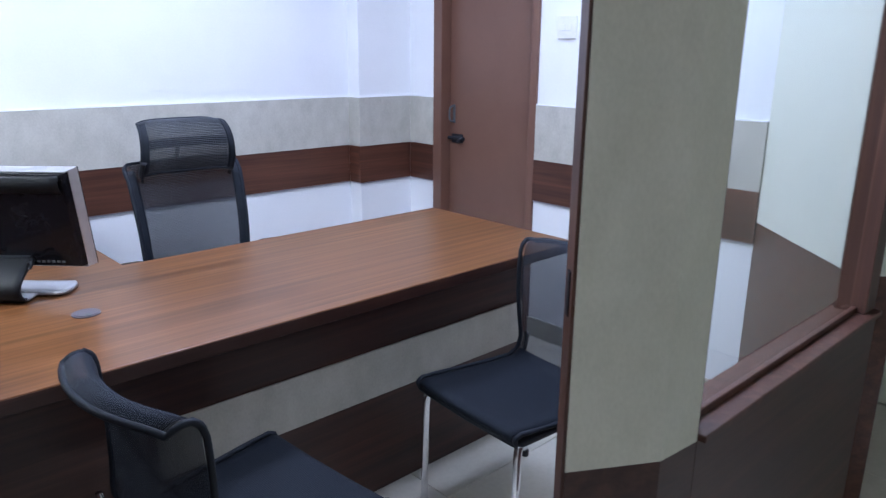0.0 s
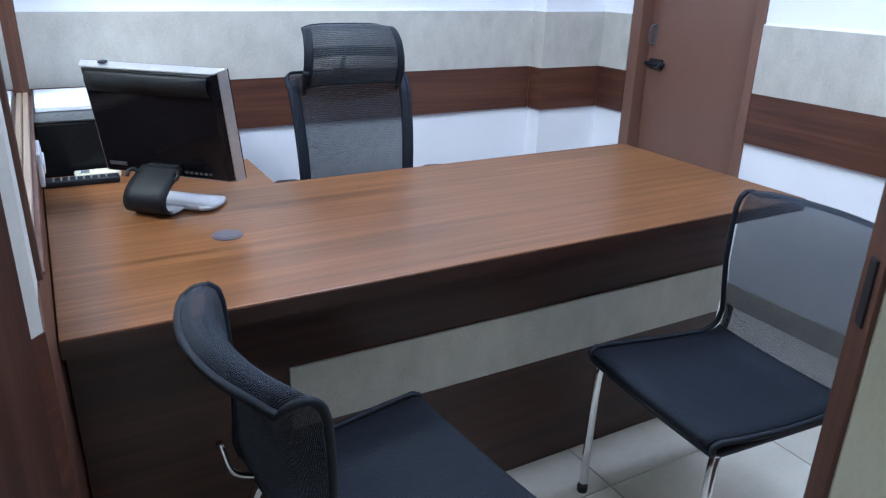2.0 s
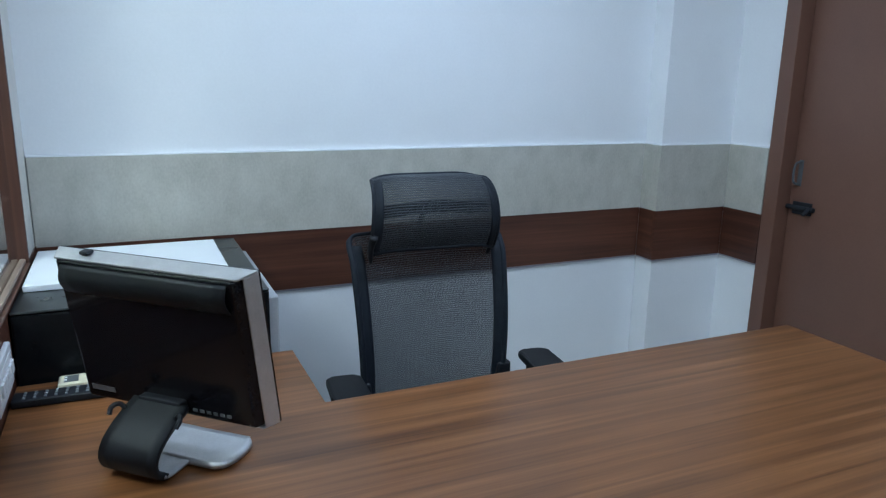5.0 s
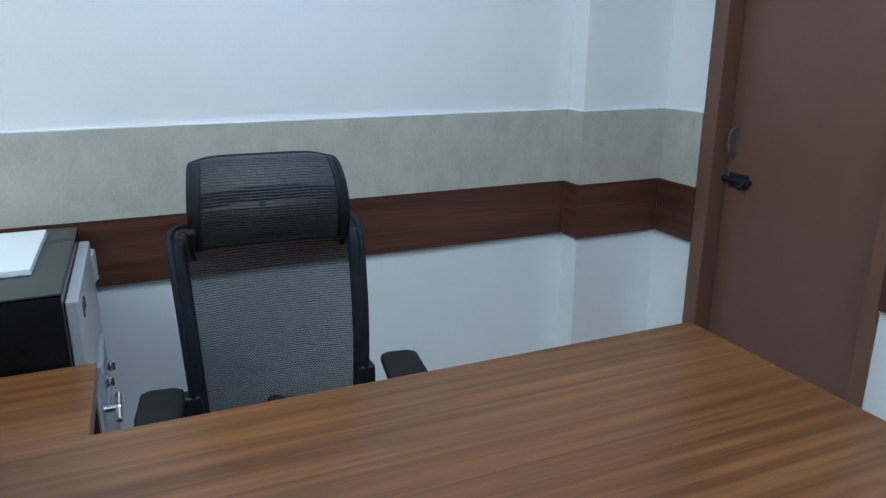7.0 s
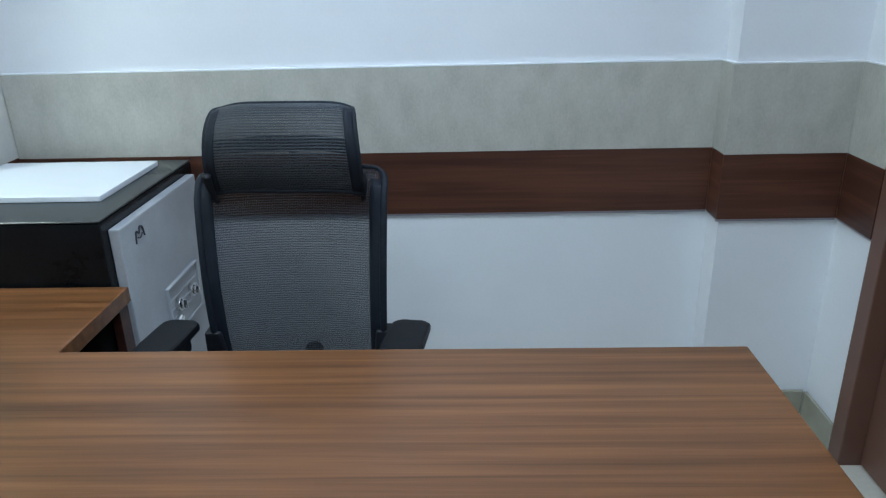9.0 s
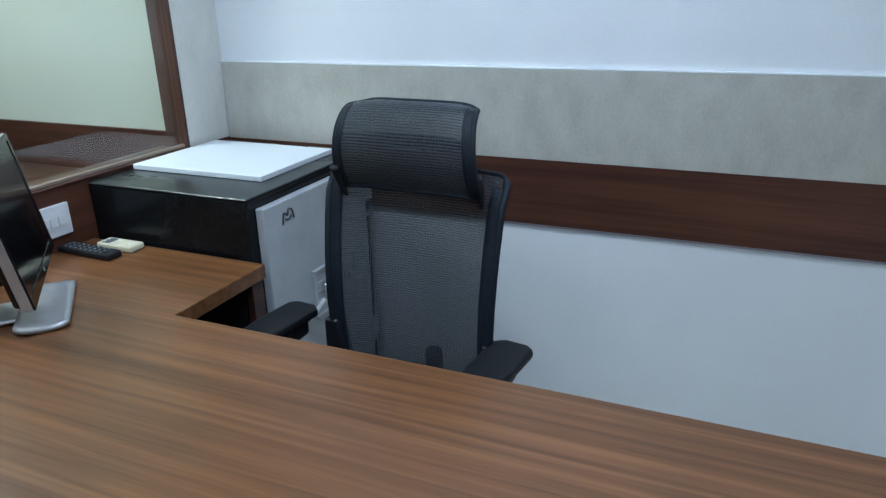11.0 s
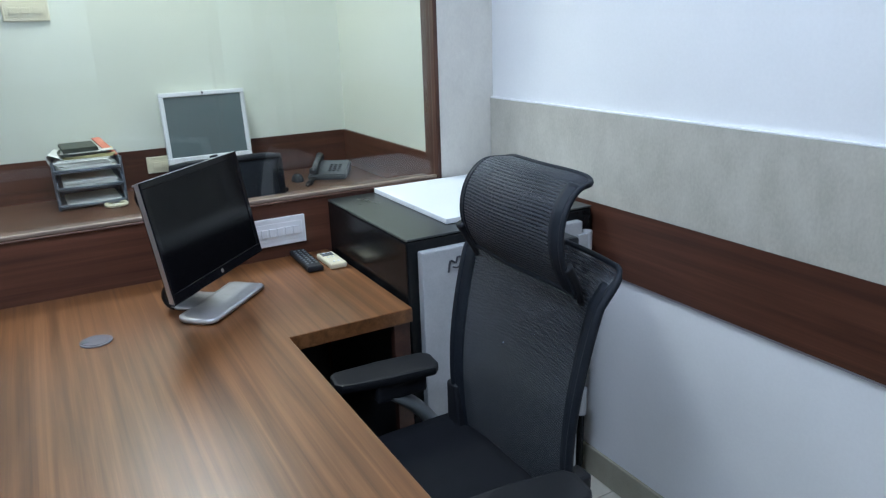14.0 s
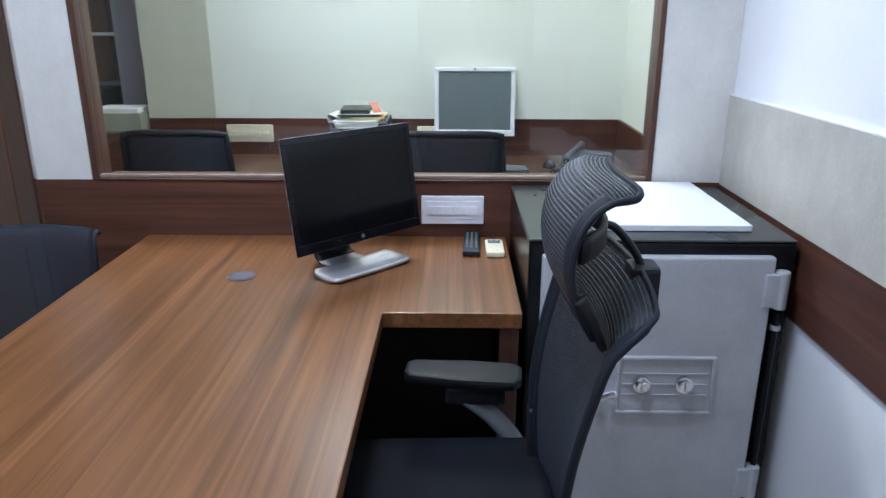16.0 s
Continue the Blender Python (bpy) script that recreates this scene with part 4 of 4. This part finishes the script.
# ---- visitors' chairs ----
def visitor_chair(m, label, group="visitors' chairs"):
    # local: sitter faces +y
    t = thing("visitor_chair", m, label, "chair", group)

    def shell(u, v):
        # one sling: front lip, seat, rounded crease, curved back; v from the front lip upwards
        c = (u - 0.5) * 2
        prof = SLING
        k = v * (len(prof) - 1)
        i = min(int(k), len(prof) - 2)
        f = k - i
        yy = prof[i][0] * (1 - f) + prof[i + 1][0] * f
        zz = prof[i][1] * (1 - f) + prof[i + 1][1] * f
        w = prof[i][2] * (1 - f) + prof[i + 1][2] * f
        lift = max(0.0, (zz - 0.5) / 0.35)
        return (c * w, yy + 0.054 * lift * c * c, zz + 0.006 * c * c * (1 - lift) - 0.012 * lift ** 6 * c ** 10)

    SLING = ((0.205, 0.412, 0.212), (0.215, 0.436, 0.215), (0.195, 0.445, 0.218), (0.10, 0.436, 0.222), (0.0, 0.428, 0.220), (-0.10, 0.424, 0.216),
             (-0.17, 0.426, 0.210), (-0.203, 0.445, 0.205), (-0.214, 0.485, 0.203), (-0.216, 0.55, 0.206), (-0.226, 0.64, 0.213), (-0.243, 0.73, 0.216),
             (-0.256, 0.79, 0.216), (-0.267, 0.818, 0.215), (-0.285, 0.834, 0.213), (-0.308, 0.834, 0.211), (-0.327, 0.820, 0.208))
    vs = 0.44
    part("seat_mesh", sheet(lambda u, v: shell(0.03 + 0.94 * u, v * vs), 14, 18, 0.004, 0.42, 0.45), M_SEATNET, t, "taut navy mesh seat")
    part("back_mesh", sheet(lambda u, v: shell(0.03 + 0.94 * u, vs + v * (0.995 - vs)), 14, 27, 0.003, 0.42, 0.46), M_NET2, t, "see-through dark mesh back")
    n = 40
    loop = [shell(0, i / n) for i in range(n + 1)] + [shell(u / 10, 1) for u in range(1, 10)] + [shell(1, 1 - i / n) for i in range(n + 1)] + [shell(1 - u / 10, 0) for u in range(1, 10)]
    part("frame", tube(loop, 0.0072, 8, True), M_HEM, t, "black fabric-covered rim", smooth=True)
    ribs = bmesh.new()
    for k in range(96):
        tube([shell(0.02 + 0.96 * (k + 0.5) / 96, vs + (0.998 - vs) * i / 30) for i in range(31)], 0.0007, 4, bm=ribs)
    part("back_ribs", ribs, M_STRAND, t, "fine upright ribs of the mesh back", smooth=True)["kind"] = "stuff"
    part("seat_support", box(-0.205, -0.19, 0.395, 0.205, 0.19, 0.412, 0.006), M_PLASTIC, t)
    for sx in (-1, 1):
        part("leg", tube(bend([(sx * 0.200, 0.182, 0.405), (sx * 0.203, 0.190, 0.36), (sx * 0.205, 0.193, 0.18), (sx * 0.206, 0.195, 0.012)]), 0.0115, 10), M_CHROME, t, "chrome tube leg", smooth=True)
        part("leg", tube(bend([(sx * 0.185, -0.15, 0.405), (sx * 0.200, -0.185, 0.36), (sx * 0.212, -0.235, 0.18), (sx * 0.218, -0.275, 0.012)]), 0.0115, 10), M_CHROME, t, "chrome tube leg", smooth=True)
        for gx, fy in ((0.206, 0.195), (0.218, -0.275)):
            part("glide", rod((sx * gx, fy, 0.0), (sx * gx, fy, 0.022), 0.015, 12, bevel=0.003), M_RUBBER, t)
        br = bend([(sx * 0.19, -0.16, 0.400), (sx * 0.20, -0.225, 0.43), (sx * 0.205, -0.245, 0.50)])
        part("back_bracket", tube(br, 0.012, 8, flat=0.6), M_CHROME, t, "chrome bracket", smooth=True)
    return t


visitor_chair(pose(1.372, -2.000, 0, 0, 0, 85.5), "dark navy mesh visitor chair with chrome legs by the desk end")
visitor_chair(pose(0.498, -1.987, 0, 0, 0, -84.5), "dark navy mesh visitor chair with chrome legs near the doorway")


# ---- next cubicle, seen through the glass ----
nd = thing("next_desk", pose(0, 0, 0), "walnut laminate worktop along the next cubicle's walls", "desk")
part("worktop", prism([(-1.398, -0.014), (-1.398, -1.95), (-0.86, -1.95), (-0.86, -0.55), (-0.60, -0.45), (-0.60, -0.014)], 0.708, 0.745, 0.003), M_TOP_NEXT, nd, "brown laminate worktop")
part("end_panel", box(-1.39, -1.945, 0, -0.88, -1.92, 0.707, 0.001, 1), M_EDGE_X, nd)
part("end_panel", box(-0.64, -0.44, 0, -0.62, -0.02, 0.707, 0.001, 1), M_EDGE_X, nd)

pc = thing("old_monitor", pose(-1.335, -0.712, 0.745, 0, 0, 90), "grey-framed square monitor, switched off, on the far desk", "monitor")
tl = Matrix.Translation((0, 0, 0.105)) @ Matrix.Rotation(radians(-6), 4, "X")
hw, hh = 0.192, 0.322
part("casing", box(-hw + 0.01, 0.002, 0.01, hw - 0.01, 0.05, hh - 0.01, 0.012, 2, m=tl), M_STEEL, pc)
fr = bmesh.new()
for (a, b_, c, d) in ((-hw, 0, hw, 0.03), (-hw, hh - 0.02, hw, hh), (-hw, 0.03, -hw + 0.02, hh - 0.02), (hw - 0.02, 0.03, hw, hh - 0.02)):
    box(a, -0.016, b_, c, 0.004, d, 0.003, 1, fr, tl)
part("bezel", fr, M_WHITEP, pc, "pale grey bezel")
part("screen", box(-hw + 0.02, -0.010, 0.03, hw - 0.02, -0.002, hh - 0.02, m=tl), M_SCREEN2, pc, "grey blank screen")
part("camera_dot", rod(tl @ Vector((0, -0.016, hh - 0.008)), tl @ Vector((0, -0.019, hh - 0.008)), 0.006, 10), M_PRINT, pc)
part("neck", box(-0.04, 0.03, 0.01, 0.04, 0.06, 0.18, 0.006), M_PLASTIC, pc)
part("foot", prism([(0.11 * math.cos(a), 0.03 + 0.09 * math.sin(a)) for a in [2 * math.pi * i / 20 for i in range(20)]], 0.0005, 0.014, 0.004), M_PLASTIC, pc)
del fr

kb = thing("keyboard", pose(-0.985, -0.69, 0.745, 0, 0, 90), "black computer keyboard on the far desk", "keyboard")
part("case", box(-0.21, -0.07, 0.0005, 0.21, 0.07, 0.018, 0.006), M_PLASTIC, kb)
for r in range(5):
    part("key_row", box(-0.20, -0.058 + r * 0.024, 0.018, 0.20, -0.038 + r * 0.024, 0.023, 0.002, 1), M_GREYP, kb)

ph = thing("desk_telephone", pose(-1.13, -0.205, 0.745, 0, 0, 60), "dark grey desk telephone with its handset down", "telephone")
wedge = bmesh.new()
vs = [wedge.verts.new(p) for p in ((-0.09, -0.1, 0), (0.09, -0.1, 0), (0.09, 0.1, 0), (-0.09, 0.1, 0), (-0.09, -0.1, 0.025), (0.09, -0.1, 0.025), (0.09, 0.1, 0.060), (-0.09, 0.1, 0.060))]
for f in ((3, 2, 1, 0), (4, 5, 6, 7), (0, 1, 5, 4), (1, 2, 6, 5), (2, 3, 7, 6), (3, 0, 4, 7)):
    wedge.faces.new([vs[i] for i in f])
bmesh.ops.bevel(wedge, geom=wedge.edges[:], offset=0.006, segments=2, affect="EDGES")
part("base", wedge, M_PHONE, ph)
hs = bmesh.new()
tube(bend([(-0.06, -0.095, 0.042), (-0.06, -0.05, 0.057), (-0.06, 0.05, 0.074), (-0.06, 0.095, 0.078)]), [0.022] + [0.014] * 17 + [0.022], 10, bm=hs)
part("handset", hs, M_PHONE, ph, smooth=True)
for r in range(4):
    for c in range(3):
        yk = -0.06 + r * 0.025
        part("key", box(0.0 + c * 0.022, yk, 0.027 + (yk + 0.1) * 0.175, 0.014 + c * 0.022, yk + 0.014, 0.034 + (yk + 0.1) * 0.175, 0.002, 1), M_PLASTIC, ph)
cord = [(-0.06 + 0.012 * math.cos(a * 1.3), -0.11 - a * 0.006, 0.012 + 0.008 * math.sin(a * 1.3)) for a in range(24)]
part("cord", tube(cord, 0.004, 6), M_PLASTIC, ph)

ms = thing("computer_mouse", pose(-1.12, -0.372, 0.745, 0, 0, 80), "small black computer mouse on the far desk", "mouse")
mb = bmesh.new()
bmesh.ops.create_uvsphere(mb, u_segments=16, v_segments=10, radius=1)
bmesh.ops.transform(mb, matrix=Matrix.Diagonal((0.03, 0.055, 0.034, 1)), verts=mb.verts)
bmesh.ops.bisect_plane(mb, geom=mb.verts[:] + mb.edges[:] + mb.faces[:], plane_co=(0, 0, 0.0005), plane_no=(0, 0, -1), clear_outer=True)
part("shell", mb, M_PLASTIC, ms, smooth=True)
part("wheel", rod((-0.004, -0.03, 0.026), (0.004, -0.03, 0.026), 0.010, 12), M_GREYP, ms)

tray = thing("document_tray", pose(-1.255, -1.245, 0.745, 0, 0, 90), "three-tier grey-blue plastic document tray, heaped with papers", "document tray")
TW, TD = 0.124, 0.125
for k in range(3):
    z = 0.010 + k * 0.072
    tb = bmesh.new()
    box(-TW, -TD, z, TW, TD, z + 0.004, 0.001, 1, tb)
    for sx in (-1, 1):
        tube(bend([(sx * TW, -TD, z + 0.012), (sx * TW, -TD + 0.03, z + 0.040), (sx * TW, TD - 0.03, z + 0.044), (sx * TW, TD, z + 0.044)]), 0.005, 6, bm=tb)
        for q in range(6):
            y = -TD + 0.03 + q * 0.04
            rod((sx * TW, y, z), (sx * TW, y, z + 0.042), 0.0025, 6, tb)
    tube(bend([(-TW, -TD, z + 0.012), (0, -TD - 0.006, z + 0.008), (TW, -TD, z + 0.012)]), 0.005, 6, bm=tb)
    box(-TW, TD - 0.006, z, TW, TD, z + 0.044, 0.002, 1, tb)
    part("tier", tb, M_MESHTRAY, tray)
for sx in (-1, 1):
    for sy in (-0.10, 0.10):
        part("upright", rod((sx * (TW + 0.004), sy, 0.0), (sx * (TW + 0.004), sy, 0.20), 0.006, 8), M_MESHTRAY, tray)


def paper_stack(x, y, z, rz, w, l, h, mat, label, name="paper_stack", slip=0.006, tilt=0.0):
    t = thing(name, pose(x, y, z, tilt, 0, rz), label, "papers", "papers in the tray")
    rnd = random.Random(round(h * 10000) + round(x * 100))
    k = max(2, int(h / 0.005))
    for i in range(k):
        dx, dy = rnd.uniform(-slip, slip), rnd.uniform(-slip, slip)
        turn = Matrix.Rotation(rnd.uniform(-1, 1) * slip * 8, 4, "Z")
        part("sheet_bundle", box(-w / 2 + dx, -l / 2 + dy, 0.0005 + i * h / k, w / 2 + dx, l / 2 + dy, 0.0003 + (i + 1) * h / k, m=turn), mat, t)
    return t


paper_stack(-1.255, -1.245, 0.7595, 90, 0.20, 0.22, 0.012, M_PAPER, "thin stack of white paper in the lowest tray")
paper_stack(-1.255, -1.245, 0.8315, 90, 0.20, 0.22, 0.030, M_PAPER, "stack of white paper in the middle tray")
paper_stack(-1.250, -1.250, 0.9035, 92, 0.20, 0.23, 0.046, M_PAPER, "untidy stack of white paper in the top tray", slip=0.014)
paper_stack(-1.245, -1.235, 0.9505, 84, 0.19, 0.21, 0.012, M_YELLOW, "yellow card files on the paper stack", "card_file", 0.012)
paper_stack(-1.240, -1.250, 0.9630, 97, 0.18, 0.19, 0.008, M_GREEN, "dark green folder on the heap of papers", "folder", 0.008)
paper_stack(-1.240, -1.245, 0.9715, 88, 0.17, 0.18, 0.006, M_PAPER, "loose white sheets between folders", slip=0.016)
paper_stack(-1.235, -1.265, 0.9780, 93, 0.13, 0.19, 0.018, M_GREEN, "dark green bound book on top of the tray", "bound_book", 0.002)
paper_stack(-1.215, -1.165, 0.9790, 112, 0.035, 0.14, 0.008, M_RED, "salmon card slip standing askew on the papers", "card_slip", 0.003, 24)
curl = thing("curled_sheet", pose(-1.235, -1.350, 0.952, 0, 0, 80), "white paper sheet curling over the tray's edge", "papers", "papers in the tray")
part("sheet", sheet(lambda u, v: (0.035 - 0.05 * u - 0.03 * math.sin(u * math.pi), -0.09 + 0.18 * v, 0.030 * math.sin(u * math.pi) - 0.02 * u + 0.002), 10, 3, 0.0012), M_PAPER, curl, smooth=True)

ring = thing("tape_roll", pose(-1.105, -1.165, 0.7455), "flat cream tape roll lying on the far desk", "tape roll")
tr_ = bmesh.new()
tube([(0.040 * math.cos(a), 0.040 * math.sin(a), 0.009) for a in [2 * math.pi * i / 24 for i in range(24)]], 0.0085, 8, True, bm=tr_)
part("tape", tr_, M_CREAMP, ring, smooth=True)
part("core", rod((0, 0, 0.0005), (0, 0, 0.006), 0.032, 20, bevel=0.001), M_PAPER, ring)

switch_plate("socket_board", pose(-1.3995, -1.815, 0.85), 0.228, 0.085, 5, "cream plastic socket board on the far dado", M_CREAMP, "far socket boards")
switch_plate("socket_board", pose(-1.3995, -0.93, 0.85), 0.12, 0.075, 2, "cream plastic socket board behind the far monitor", M_CREAMP, "far socket boards")


def task_chair(x, y, rz):
    # local: sitter faces +y
    t = thing("task_chair", pose(x, y, 0, 0, 0, rz), "black mesh task chair pushed in at the far desk", "office chair", "task chairs in the next cubicle")

    def back(u, v):
        c = (u - 0.5) * 2
        return (c * (0.202 - 0.012 * v ** 3), -0.20 - 0.05 * v + 0.04 * c * c, 0.52 + 0.475 * v - 0.012 * v * c ** 4)

    part("back_mesh", sheet(back, 12, 14, 0.004, 0.4, 0.42), M_FABRIC, t, "dark close-woven back")
    lp = [back(0, i / 10) for i in range(11)] + [back(i / 8, 1) for i in range(1, 8)] + [back(1, 1 - i / 10) for i in range(11)] + [back(1 - i / 8, 0) for i in range(1, 8)]
    part("back_frame", tube(lp, 0.012, 8, True), M_PLASTIC, t, smooth=True)
    part("seat", box(-0.22, -0.18, 0.44, 0.22, 0.25, 0.50, 0.022, 3), M_PLASTIC, t)
    part("spine", tube(bend([(0, 0.0, 0.43), (0, -0.20, 0.43), (0, -0.225, 0.5), (0, -0.245, 0.72)]), 0.018, 8), M_PLASTIC, t)
    part("gas_lift", rod((0, 0.02, 0.08), (0, 0.02, 0.44), 0.024, 14), M_CHROME, t)
    for k in range(5):
        a = radians(72 * k)
        d = Vector((math.cos(a), math.sin(a), 0))
        o = Vector((0, 0.02, 0))
        part("base_leg", tube([o + d * 0.02 + Vector((0, 0, 0.11)), o + d * 0.27 + Vector((0, 0, 0.075))], [0.024, 0.015], 8), M_PLASTIC, t)
        e = o + d * 0.265
        part("caster", rod(e + Vector((-d.y, d.x, 0)) * 0.02 + Vector((0, 0, 0.026)), e - Vector((-d.y, d.x, 0)) * 0.02 + Vector((0, 0, 0.026)), 0.026, 14, bevel=0.004), M_PLASTIC, t)
    return t


task_chair(-0.70, -1.835, 90)
task_chair(-0.70, -0.825, 90)

switch_plate("wall_switch", pose(-1.4095, -1.355, 1.535), 0.17, 0.085, 3, "cream plastic switch plate on the far wall", M_CREAMP)

# ---- far counter beyond the next cubicle ----
fc = thing("far_counter", pose(-2.15, -2.95, 0), "walnut laminate counter beyond the next cubicle", "counter")
part("worktop", box(-0.45, -0.75, 0.722, 0.45, 0.60, 0.76, 0.003), M_EDGE_X, fc)
part("side_panel", box(-0.42, -0.72, 0, 0.42, -0.69, 0.721), M_EDGE_X, fc)
part("side_panel", box(-0.42, 0.54, 0, 0.42, 0.57, 0.721), M_EDGE_X, fc)
fb = thing("file_box", pose(-1.43, -2.45, 0.868, 0, 0, 90), "open pale green card file box on a counter", "box")
bb = bmesh.new()
box(-0.128, -0.11, 0.0005, 0.128, 0.11, 0.006, bm=bb)
for (a, b_, c, d) in ((-0.128, -0.11, 0.128, -0.104), (-0.128, 0.104, 0.128, 0.11), (-0.128, -0.104, -0.122, 0.104), (0.122, -0.104, 0.128, 0.104)):
    box(a, b_, 0.006, c, d, 0.085, bm=bb)
part("walls", bb, M_BOXCARD, fb)
pk = box(-0.11, -0.08, 0.007, 0.11, 0.09, 0.105, 0.004, 1)
part("contents", pk, M_PAPER, fb)
pt = thing("computer_tower", pose(-2.28, -2.86, 0.76, 0, 0, 90), "black computer case with a small white light", "computer")
part("case", box(-0.10, -0.2, 0.0005, 0.10, 0.2, 0.26, 0.008), M_PLASTIC, pt)
part("front", box(-0.095, -0.215, 0.005, 0.095, -0.2005, 0.255, 0.006), M_GLOSSY, pt)
part("badge", box(0.03, -0.217, 0.11, 0.07, -0.2155, 0.125, 0.0005, 1), M_WHITEP, pt)
po = thing("partition_post", pose(-2.75, -3.12, 0), "dark walnut post with a pale rail at the far cubicles", "post")
part("post", box(-0.06, -0.06, 0, 0.06, 0.06, CEIL, 0.003), M_EDGE_Z, po)
part("rail", box(-0.07, -0.10, 1.28, 0.07, 0.10, 1.30, 0.003), M_STEEL, po)

lp_ = thing("lilac_partition", pose(-2.02, -2.62, 0.7602), "grey-lilac laminate partition panel standing on the far counter", "partition panel")
part("panel", box(-0.02, -0.088, 0.0, 0.02, 0.088, CEIL - 0.762, 0.003, 1), M_LILAC, lp_)
part("edge_strip", box(-0.024, 0.088, 0.0, 0.024, 0.097, CEIL - 0.762, 0.001, 1), M_STEEL, lp_)

# ---- floor tiles ----
floor_ob = bpy.data.objects["floor"]
tile = box(0, 0, -0.006, 0.597, 0.597, 0.0, 0.0012, 1)
tile_me = None
for i in range(-4, 6):
    for j in range(0, 8):
        x, y = -0.52 + i * 0.6, -0.60 - j * 0.6
        if tile_me is None:
            ob = part("tile", tile, M_FLOOR, floor_ob)
            tile_me = ob.data
        else:
            ob = new("tile", tile_me)
            ob.parent = floor_ob
        ob.location = (x, y, 0)
